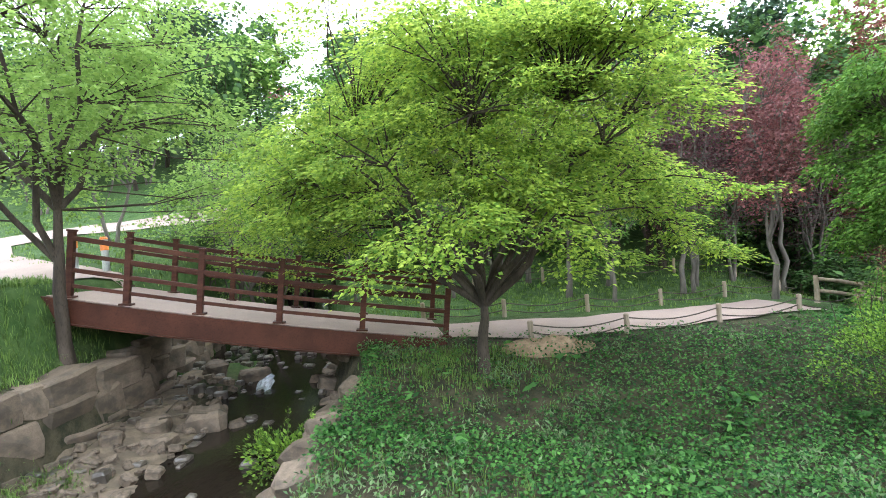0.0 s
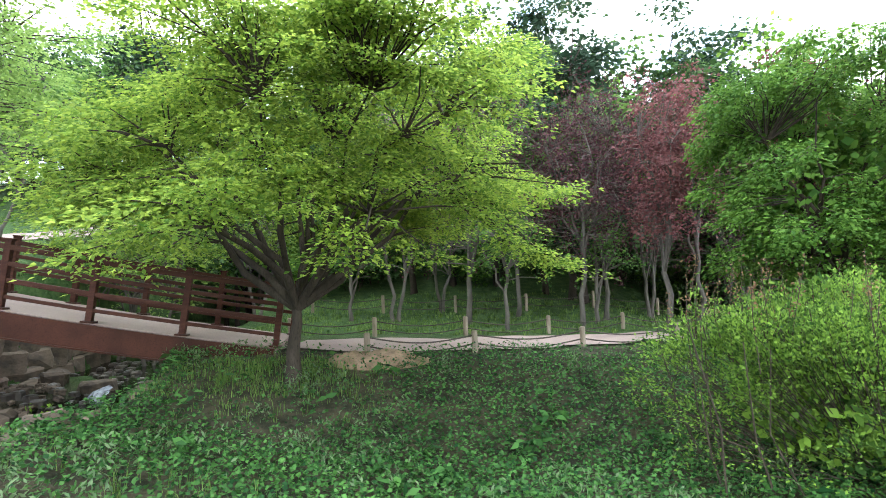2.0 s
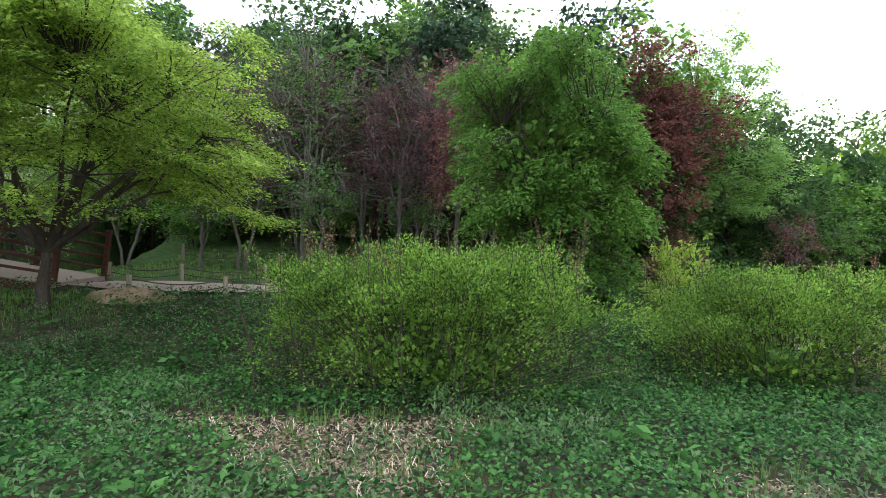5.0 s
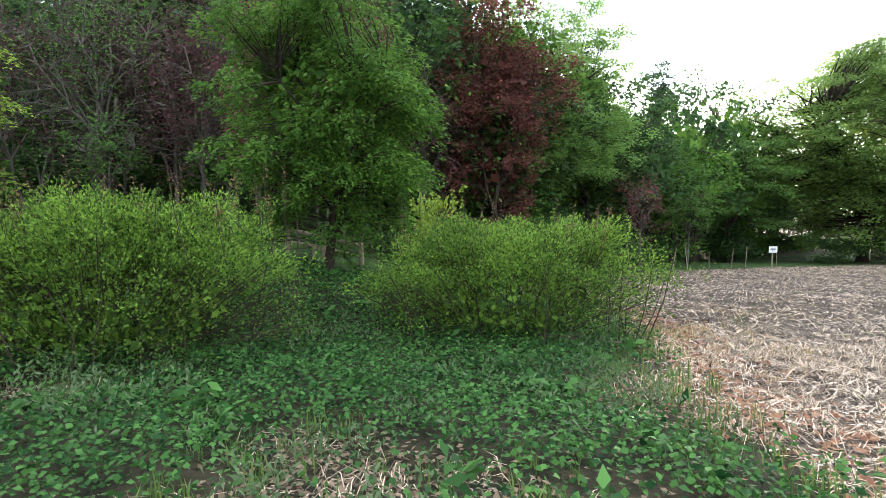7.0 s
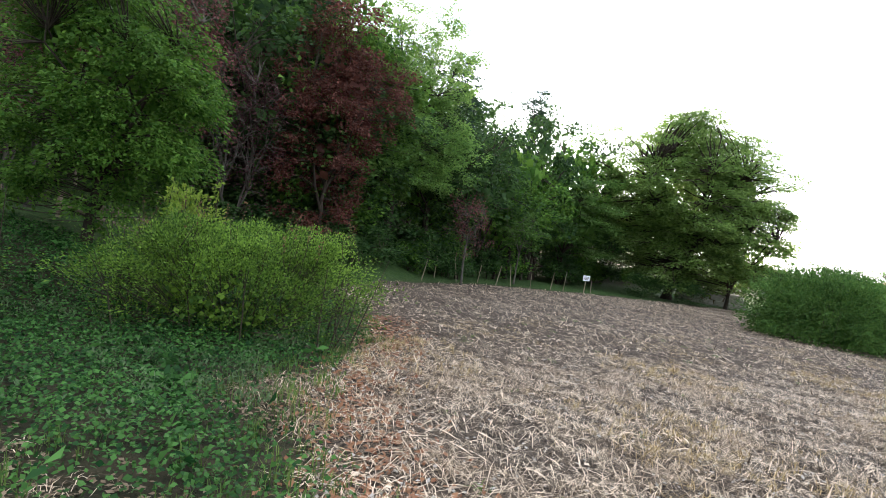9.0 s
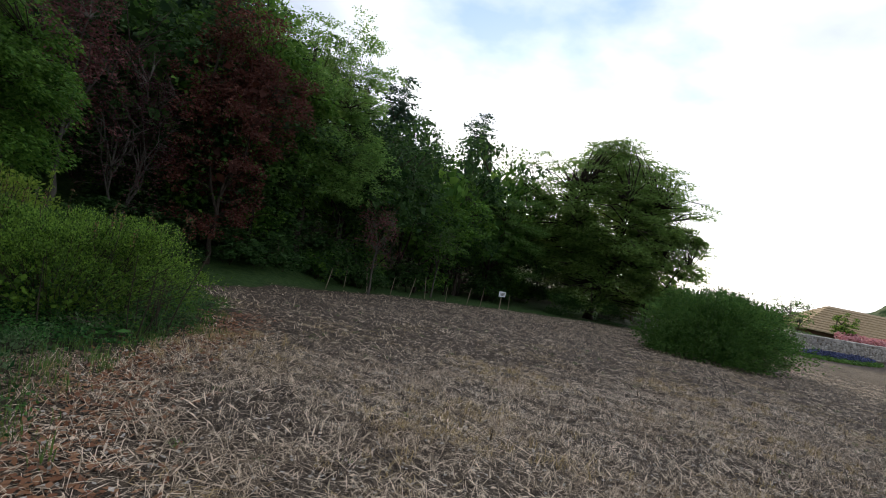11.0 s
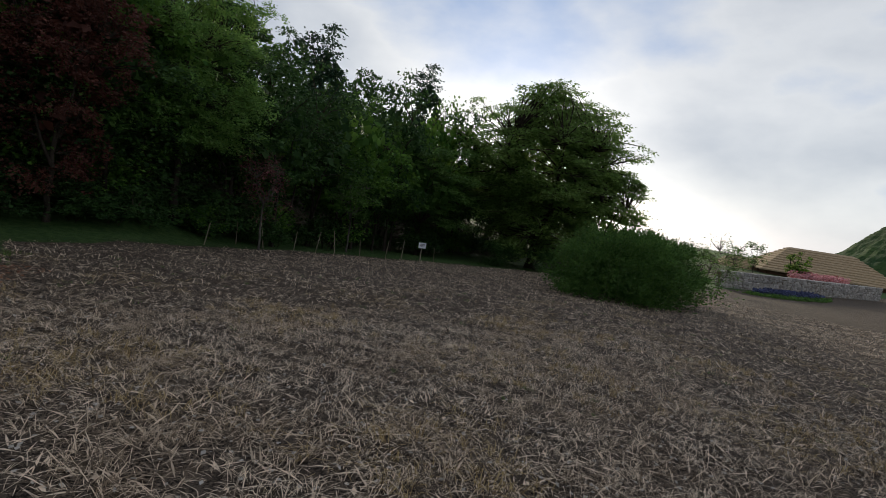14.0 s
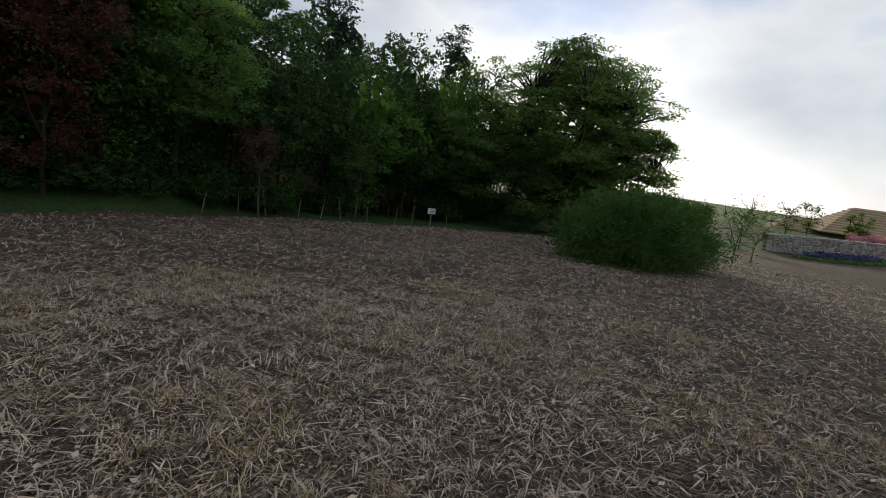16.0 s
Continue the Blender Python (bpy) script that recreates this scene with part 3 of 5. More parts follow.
for x, y, s, h in ((-11.15, 8.45, 0.62, 0.5), (-10.72, 8.4, 0.26, 0.26), (-11.75, 8.15, 0.40, 0.24), (-11.45, 7.75, 0.40, 0.26), (-11.95, 7.6, 0.26, 0.2), (-11.45, 11.0, 0.5, 0.3), (-12.1, 10.9, 0.45, 0.3), (-11.2, 6.5, 0.36, 0.12)):
    ob = new("boulder", stones[rng.integers(0, 8)])
    ob.matrix_basis = pose(x, y, float(land(x, y)) + h * 0.28, 0, 0, rng.uniform(0, 360)) @ Matrix.Diagonal((s, s * 0.8, h, 1))
    tagged(ob, "rough grey boulder lying in the stream bed", "boulder", "boulders in the stream")
sv, sf, nb = [], [], 0
for k in range(420):
    y = rng.uniform(5, 18)
    x = rng.uniform(stream_left(y) + 0.05, stream_right(y) - 0.05)
    if rng.uniform() > 0.35 + 0.6 * smooth(-x, 10.8, 11.8):
        continue
    s = rng.uniform(0.05, 0.2)
    q = np.array([v.co for v in wet[k % 5].vertices]) * s * rng.uniform(0.6, 1.2, 3)
    me = wet[k % 5]
    sv.append(q + [x, y, max(float(land(x, y)), WATER - 0.06) + s * 0.15])
    sf.append((k % 5, nb))
    nb += len(q)
polys = []
for which, start in sf:
    for p_ in wet[which].polygons:
        polys.append([start + i for i in p_.vertices])
tri_me = bpy.data.meshes.new("stream_stones")
tri_me.from_pydata(np.concatenate(sv).tolist(), [], polys)
tri_me.materials.append(M_STONE_WET)
tagged(new("stream_stones", tri_me), "wet stones and cobbles scattered in the stream bed", "stones", kind="stuff")

M_GRAVEL = plain("tan_gravel", (0.15, 0.115, 0.078), (0.07, 0.056, 0.04), 5, 0.95, 0.9, 0.03, fine=55)
bu, bv = np.meshgrid(np.linspace(0, 1, 16), np.linspace(0, 1, 60))
by = 5.4 + 5.6 * bv
bx = stream_left(by) + 0.05 + bu * (1.25 + 0.35 * wave(by, by * 0, 1.9, 2) - 0.6 * smooth(by, 8.5, 10.5))
bz = np.maximum(land(bx, by), WATER) + 0.06 * np.sin(math.pi * np.clip(1.06 - bu, 0, 1)) - 0.05 * bu ** 3 + 0.025 * wave(bx, by, 6.0, 3) + 0.012 * wave(bx, by, 17.0, 6)
tagged(new("gravel_bar", mesh_of("gravel_bar", np.stack([bx, by, bz], -1).reshape(-1, 3), grid_faces(16, 60), M_GRAVEL, True)), "tan gravel bar between the stone wall and the water", "gravel", kind="structure")
cobbles = thing("cobbles", (0, 0, 0), "tan and grey cobbles lying on the gravel bar", "cobbles", kind="stuff")
for k in range(130):
    y = rng.uniform(5.8, 10.8)
    x = float(stream_left(y)) + rng.uniform(0.15, 1.35)
    q = rng.uniform(0.05, 0.19)
    piece("stone", stones[rng.integers(0, 8)], cobbles, pose(x, y, max(float(land(x, y)), WATER) + 0.05, *rng.uniform(-25, 25, 2), rng.uniform(0, 360)) @ Matrix.Diagonal((q, q * rng.uniform(0.6, 1), q * 0.6, 1)))
for k in range(9):
    a = np.array([rng.uniform(-12.2, -11.5), rng.uniform(7.6, 8.9), 0.33])
    b = a + [rng.normal() * 0.35, rng.normal() * 0.35, 0.02]
    v, f = tubes([([a, (a + b) / 2 + rng.normal(size=3) * 0.03, b], [0.013, 0.011, 0.006])], 5)
    tagged(new("twig", mesh_of("twig", v, f, M_STEM, True)), "dry brown twig washed up on the gravel", "twig", "washed-up twigs")
M_FOAM = plain("white_water", (0.34, 0.37, 0.40), (0.05, 0.05, 0.05), 14, 0.25, 0.7, 0.03, (1, 0.25, 1))
fu, fv = np.meshgrid(np.linspace(-1, 1, 10), np.linspace(0, 1, 14))
fx = -11.0 + fu * (0.10 + 0.07 * fv) + 0.04 * wave(fv * 5, fu, 2.0, 1)
fy = 10.6 - 0.7 * fv
fz = 0.16 - 0.15 * smooth(fv, 0.1, 0.8) + 0.02 * wave(fx, fy, 13.0, 2) - 0.05 * fu ** 2
tagged(new("water", mesh_of("water", np.stack([fx, fy, fz], -1).reshape(-1, 3), grid_faces(10, 14), M_FOAM, True)), "small white cascade tumbling between the stones", "cascade", kind="structure")

# ---- rope fence ----
def rope_fence(spots, high, label, sag=0.10, lower=True):
    ob = thing("rope_fence", on_land(*spots[0]), label, "fence")
    o = Vector(ob.location)
    tops = []
    for x, y in spots:
        p = Vector(on_land(x, y)) - o
        bm = turned([(0.045, -0.1), (0.045, high - 0.015), (0.03, high)], 10)
        bmesh.ops.translate(bm, verts=bm.verts, vec=p)
        part("post", bm, M_POST, ob)
        tops.append(p)
    for a, b in zip(tops, tops[1:]):
        for share in (0.8, 0.4) if lower else (0.8,):
            t = np.linspace(0, 1, 9)[:, None]
            pts = np.array(a) + (np.array(b) - np.array(a)) * t + np.array([0, 0, 1]) * (high * share - sag * np.sin(t * math.pi))
            v, f = tubes([(pts, np.full(9, 0.011))], 5)
            piece("rope", mesh_of("rope", v, f, M_ROPE, True), ob)
    return ob


rope_fence([(-6.41, 9.26), (-4.85, 9.53), (-3.09, 10.15), (-1.2, 11.0), (0.6, 12.0)], 0.32, "low timber-post rope fence along the path's garden side")
rope_fence([(-8.2, 11.6), (-6.6, 11.5), (-4.9, 11.8), (-3.2, 12.4), (-1.4, 13.3), (0.6, 14.6), (2.2, 16.2)], 0.36, "low timber-post rope fence along the path's lawn side")
rope_fence([(-9, 16.5), (-7, 16.3), (-5, 16.4), (-3, 16.6), (-1, 17), (1, 17.4), (3, 18)], 0.5, "timber rope fence at the foot of the wooded slope", lower=True)

# ---- large trees ----
build_tree("maple_tree", on_land(-7.2, 8.33, -0.03), "spreading young maple with bright yellow-green layered foliage", M_BARK, M_LEAF_A, 11,
           ((0.12, 0.35, 2.72), (3.15, 2.4, 2.3)), 0.92, 0.115, 560, 238, 0.064, (0.46, 0.045), (0.06, 0), 17, 0.58, -0.5, 0.18, 0.7, 0.6, twig_r=0.007, droop=0.2, joint_from=6, clump=4)
build_tree("street_tree", on_land(-12.85, 8.15, 0), "slim roadside tree with airy light green leaves", M_BARK, M_LEAF_LEFT, 12,
           ((-0.6, 0.2, 4.1), (3.1, 2.8, 2.7)), 2.0, 0.10, 330, 98, 0.085, (0.42, 0.12), (0.1, 0), 9, 0.3, -0.8, 0.25, 0.5, 0.6)
build_tree("maple_tree", on_land(1.05, 10.2), "dense green maple with lit leaf tips at the wood's edge", M_BARK, M_LEAF_B, 13,
           ((0.15, 0.1, 2.85), (1.78, 1.65, 2.5)), 1.2, 0.12, 480, 119, 0.085, (0.30, 0.07), (0.1, 0), 11, 0.55, -0.9, 0.26, 0.6, 0.55, droop=0.5, inner=(800, 0.17), clump=5)
build_tree("red_leaf_tree", on_land(-0.65, 12.65), "slender tree with dark red spring leaves", M_BARK_PALE, M_LEAF_RED, 14,
           ((0.05, 0, 3.55), (0.85, 0.8, 1.85)), 2.6, 0.07, 170, 35, 0.085, (0.20, 0.16), (0.05, 0), 8, 0.2, -1, 0.3, 0.2, 0.6, twig_r=0.005)
build_tree("red_leaf_tree", on_land(5.9, 17.6), "tree with rust-red leaves standing before the wood", M_BARK, M_LEAF_RUST, 15,
           ((0.1, 0, 5.0), (1.9, 1.8, 3.9)), 2.6, 0.11, 380, 56, 0.115, (0.32, 0.16), (0.1, 0), 8, 0.35, -1, 0.3, 0.3, 0.6, twig_r=0.005, inner=(160, 0.4), clump=4)
build_tree("bare_tree", on_land(-4.75, 14.2), "nearly bare pale-barked tree with sparse new leaves", M_BARK_PALE, M_LEAF_FRESH, 16,
           ((0.15, 0, 4.2), (1.9, 1.5, 2.9)), 2.2, 0.085, 240, 14, 0.075, (0.3, 0.2), (0.15, 0), 12, 0.2, -0.9, 0.3, 0.3, twig_r=0.008)
build_tree("bare_tree", on_land(-2.2, 13.65), "thin tree with few reddish buds and bare twigs", M_BARK_PALE, M_LEAF_MAROON, 17,
           ((0.2, 0, 3.5), (1.3, 1.1, 2.4)), 2.4, 0.07, 240, 28, 0.07, (0.25, 0.2), (0.15, 0), 12, 0.2, -0.9, 0.3, 0.3, twig_r=0.007)
build_tree("bare_tree", on_land(-3.4, 15.6), "thin dusky tree with a haze of maroon buds", M_BARK_PALE, M_LEAF_MAROON, 24,
           ((0, 0, 3.9), (1.5, 1.3, 2.6)), 2.4, 0.07, 220, 28, 0.075, (0.25, 0.2), (0.1, 0), 12, 0.2, -0.9, 0.3, 0.3, twig_r=0.007)
build_tree("bare_tree", on_land(-1.2, 15.2), "thin dusky tree with a haze of maroon buds", M_BARK_PALE, M_LEAF_MAROON, 25,
           ((0, 0, 3.9), (1.5, 1.3, 2.6)), 2.4, 0.07, 220, 28, 0.075, (0.25, 0.2), (0.1, 0), 12, 0.2, -0.9, 0.3, 0.3, twig_r=0.007)
for sx_, sy_, seed_ in ((-6.5, 14.7, 61), (-5.4, 16.6, 62), (0.4, 16.4, 63), (3.1, 16.9, 64)):
    build_tree("bare_tree", on_land(sx_, sy_), "grey-barked tree with bare twigs and dusky maroon buds", M_BARK_PALE, M_LEAF_MAROON, seed_,
               ((0.1, 0, 3.8), (1.7, 1.5, 2.8)), 2.2, 0.08, 260, 28, 0.07, (0.26, 0.2), (0.1, 0), 13, 0.2, -0.9, 0.3, 0.3, twig_r=0.007, stems=2)
build_tree("red_leaf_tree", on_land(1.6, 16.0), "slender tree with dark red spring leaves", M_BARK_PALE, M_LEAF_RED, 26,
           ((0.05, 0, 4.8), (1.5, 1.4, 2.6)), 2.9, 0.08, 130, 35, 0.11, (0.26, 0.18), (0.05, 0), 9, 0.25, -1, 0.3, 0.2, 0.6, twig_r=0.005)
for sx_, sy_ in ((-1.7, 14.2), (-3.95, 13.1), (-7.6, 14.6)):
    build_tree("lawn_sapling", on_land(sx_, sy_), "young pale-trunked tree planted in the lawn", M_BARK_PALE, M_LEAF_TALL, 27 + int(sy_),
               ((0.05, 0, 1.9), (0.9, 0.8, 1.0)), 1.3, 0.06, 60, 21, 0.085, (0.22, 0.12), (0.05, 0), 7, 0.2, -0.9, 0.3, 0.4, 0.6, twig_r=0.006, group="saplings on the lawn")
build_tree("tall_tree", on_land(9.5, 21.6), "tall upright tree with fine fresh green leaves", M_BARK, M_LEAF_D, 18,
           ((-0.2, 0.2, 5.7), (3.0, 2.8, 4.9)), 7.2, 0.18, 760, 98, 0.105, (0.38, 0.16), (-0.2, 0.2), 11, 0.45, -1, 0.22, 0.4, 0.6, inner=(260, 0.4), clump=5)
build_tree("sapling", on_land(12.75, 20.6), "thin sapling with sparse dark red leaves at the field edge", M_BARK_PALE, M_LEAF_RED, 19,
           ((0, 0, 2.9), (1.1, 1.1, 1.5)), 2.0, 0.06, 60, 22, 0.10, (0.25, 0.18), (0, 0), 6, 0.2, twig_r=0.006)
build_tree("sapling", on_land(18.2, 25.8), "young tree with pale green leaves at the field edge", M_BARK_PALE, M_LEAF_FRESH, 20,
           ((0, 0, 3.2), (1.6, 1.5, 1.3)), 1.8, 0.06, 70, 30, 0.12, (0.3, 0.12), (0, 0), 6, 0.2, twig_r=0.006)
build_tree("layered_tree", on_land(25.6, 32.8), "tree with light green leaves in level layers", M_BARK, M_LEAF_FRESH, 21,
           ((0, 0, 5.0), (4.2, 3.2, 3.4)), 2.4, 0.14, 230, 98, 0.17, (0.7, 0.08), (0, 0), 7, 0.5, -0.9, 0.2, 0.8, 0.6, inner=(260, 0.8), clump=4)
build_tree("broad_tree", on_land(36.6, 33.4), "large broad-crowned tree dark against the bright sky", M_BARK, M_LEAF_BIG, 22,
           ((0.2, 0, 8.1), (7.3, 6.2, 7.2)), 3.0, 0.42, 1040, 98, 0.22, (0.9, 0.18), (0.2, 0), 26, 0.5, -0.96, 0.2, 0.6, 0.6, twig_r=0.03, droop=0.12, inner=(900, 0.7), clump=4)

build_tree("broad_tree", on_land(40.0, 30.6), "smaller leafy tree beside the large broad-crowned tree", M_BARK, M_LEAF_BIG, 28,
           ((0.2, 0, 5.0), (4.2, 3.6, 4.2)), 2.2, 0.18, 300, 98, 0.2, (0.6, 0.16), (0.2, 0), 9, 0.45, -0.95, 0.2, 0.6, 0.6, twig_r=0.02, droop=0.12, inner=(160, 0.6), clump=4)

# ---- wooded slope ----
def forest_tree(name, leaf, seed, label, high, wide_, size, sprays=92, per=28, bark=M_BARK, spray=(0.62, 0.22)):
    return build_tree(name, (0, 0, 0), label, bark, leaf, seed, ((0, 0, high * 0.6), (wide_, wide_, high * 0.42)), high * 0.35, 0.13, sprays, per, size, spray, (0, 0), 5, 0.45, -0.95, 0.25, 0.45, 0.62,
                      twig_r=0.012, group="trees of the wooded slope", sides=3, twig_step=3, inner=(260, 0.45), clump=4)


kinds = [
    forest_tree("forest_tree", M_LEAF_DARK, 31, "dark green broadleaf tree on the wooded slope", 7.0, 2.5, 0.19),
    forest_tree("forest_tree", M_LEAF_FRESH, 32, "fresh green broadleaf tree on the wooded slope", 6.5, 2.6, 0.19),
    forest_tree("forest_tree", M_LEAF_DARK, 33, "dark green broadleaf tree on the wooded slope", 8.0, 2.2, 0.19),
    forest_tree("forest_tree", M_LEAF_B, 34, "mid green broadleaf tree on the wooded slope", 6.0, 2.4, 0.19),
    forest_tree("pine_tree", M_NEEDLE, 35, "dark pine on the wooded slope", 8.5, 1.9, 0.19, 70, 56, spray=(0.6, 0.14)),
    forest_tree("forest_tree", M_LEAF_RED, 36, "red-leaved tree on the wooded slope", 6.0, 1.8, 0.2, 60, 26),
    forest_tree("forest_tree", M_LEAF_DARK, 37, "dark green broadleaf tree on the wooded slope", 7.5, 2.6, 0.31, 48, 28),
    forest_tree("forest_tree", M_LEAF_B, 38, "mid green broadleaf tree on the wooded slope", 7.0, 2.7, 0.31, 48, 28),
]
frng = np.random.default_rng(77)
spots = []
for k in range(16000):
    x, y = frng.uniform(-34, 54), frng.uniform(13.5, 70)
    edge = float(np.interp(x, [-34, -12, -6, 1, 3, 8, 11, 13, 20, 30, 45, 62], [26, 21, 18.6, 17.6, 18.6, 20, 23.5, 24, 29.5, 38, 47, 56]))
    if y < edge or y > edge + (7 if k < 6000 else 34):
        continue
    gap = 2.5 + 0.075 * (y - edge)
    if all((x - a) ** 2 + (y - b) ** 2 > gap * gap for a, b, _ in spots):
        spots.append((x, y, y > edge + 8))
    if len(spots) >= 150:
        break
used = set()
for x, y, upper in spots:
    i = int(frng.choice(6, p=[0.28, 0.25, 0.22, 0.2, 0.02, 0.03]))
    i = 6 + i % 2 if upper and i < 4 else i
    s = frng.uniform(0.8, 1.25)
    m = pose(x, y, float(land(x, y)) - 0.1, 0, 0, frng.uniform(0, 360))
    if i in used:
        ob = copy_thing(kinds[i], m)
        ob.scale = (s, s, s * frng.uniform(0.9, 1.15))
    else:
        kinds[i].matrix_basis = m
        used.add(i)

# tall trees along the wood's edge
for x, y, top, i in ((-5.0, 19.9, 9.3, 0), (-3.1, 20.8, 10.1, 2), (-2.0, 18.8, 8.6, 0), (-1.1, 17.6, 9.9, 4), (1.1, 20.8, 9.1, 2), (3.0, 20.7, 9.5, 0), (4.7, 20.2, 9.7, 3), (6.9, 20.7, 9.6, 3), (7.6, 23.6, 8.8, 0), (7.2, 19.2, 7.2, 2), (3.4, 18.2, 7.4, 0), (5.0, 19.4, 8.0, 2), (13.8, 23.6, 6.2, 2),
                     (11.6, 23.4, 7.4, 0), (16.4, 27.6, 7.4, 0), (19.6, 29.6, 7.6, 3), (23.0, 32.5, 9.6, 0), (27.5, 36.0, 10.0, 3), (31.5, 38.5, 10.0, 0)):
    low = float(land(x, y)) - 0.1
    high = (top - low) / (7.0, 6.5, 8.0, 6.0, 8.5)[i]
    copy_thing(kinds[i], pose(x, y, low, 0, 0, 83 * x)).scale = (min(high, 1.25), min(high, 1.25), high)

for k in range(15):
    x, y = -40 + 2.0 * k + frng.uniform(-0.6, 0.6), 31 - 0.25 * k + frng.uniform(-2, 2)
    copy_thing(kinds[(7, 1, 3)[k % 3]], pose(x, y, float(land(x, y)) - 0.1, 0, 0, 71 * k)).scale = (1.1, 1.1, 0.95 + 0.1 * (k % 3))

# ---- undergrowth at the wood's edge ----
def shrub(leaf, seed, label):
    return build_tree("shrub", (0, 0, 0), label, M_STEM, leaf, seed, ((0, 0, 0.75), (0.95, 0.9, 0.75)), 0.4, 0.03, 36, 35, 0.11, (0.28, 0.1), (0, 0), 5, 0.4, -0.9, 0.3, 0.4, 0.6, stems=3, twig_r=0.006,
                      group="shrubs at the wood's edge", category="shrub", sides=3, twig_step=2, inner=(60, 0.3))


shrubs = [shrub(M_LEAF_DARK, 51, "dark green shrub under the trees"), shrub(M_LEAF_B, 52, "leafy green shrub under the trees")]
for k in range(60):
    x = frng.uniform(-12, 44)
    edge = float(np.interp(x, [-12, -6, 3, 5, 8, 13, 20, 30, 45], [19.5, 18.5, 18.5, 19.0, 19.5, 23.5, 28.5, 36, 45]))
    y = edge + frng.uniform(-0.4, 3.5)
    s = frng.uniform(0.8, 1.7)
    m = pose(x, y, float(land(x, y)) - 0.05, 0, 0, frng.uniform(0, 360))
    if k < 2:
        shrubs[k].matrix_basis = m
    else:
        copy_thing(shrubs[k % 2 if frng.uniform() < 0.6 else 0], m).scale = (s, s, s)

for x, y, k in ((3.6, 16.2, 1.1), (4.6, 16.9, 0.9), (5.4, 18.6, 1.2), (6.6, 17.9, 1.0), (7.7, 18.3, 1.1), (8.6, 19.3, 1.0), (2.6, 15.9, 1.0), (10.6, 21.4, 1.1), (4.0, 18.0, 1.4), (6.2, 19.6, 1.5), (8.0, 20.4, 1.4)):
    copy_thing(shrubs[0], pose(x, y, float(land(x, y)) - 0.05, 0, 0, 130 * x)).scale = (k * 1.2, k * 1.2, k * 0.8)

# ---- bushes ----
M_SEED = leaf_material("brown_seed_head", (0.12, 0.07, 0.035), (0.24, 0.15, 0.075), 0.15, 0.2)
M_LEAF_LIME = leaf_material("lime_leaf", (0.12, 0.2, 0.025), (0.25, 0.34, 0.05), 0.35, 0.3)


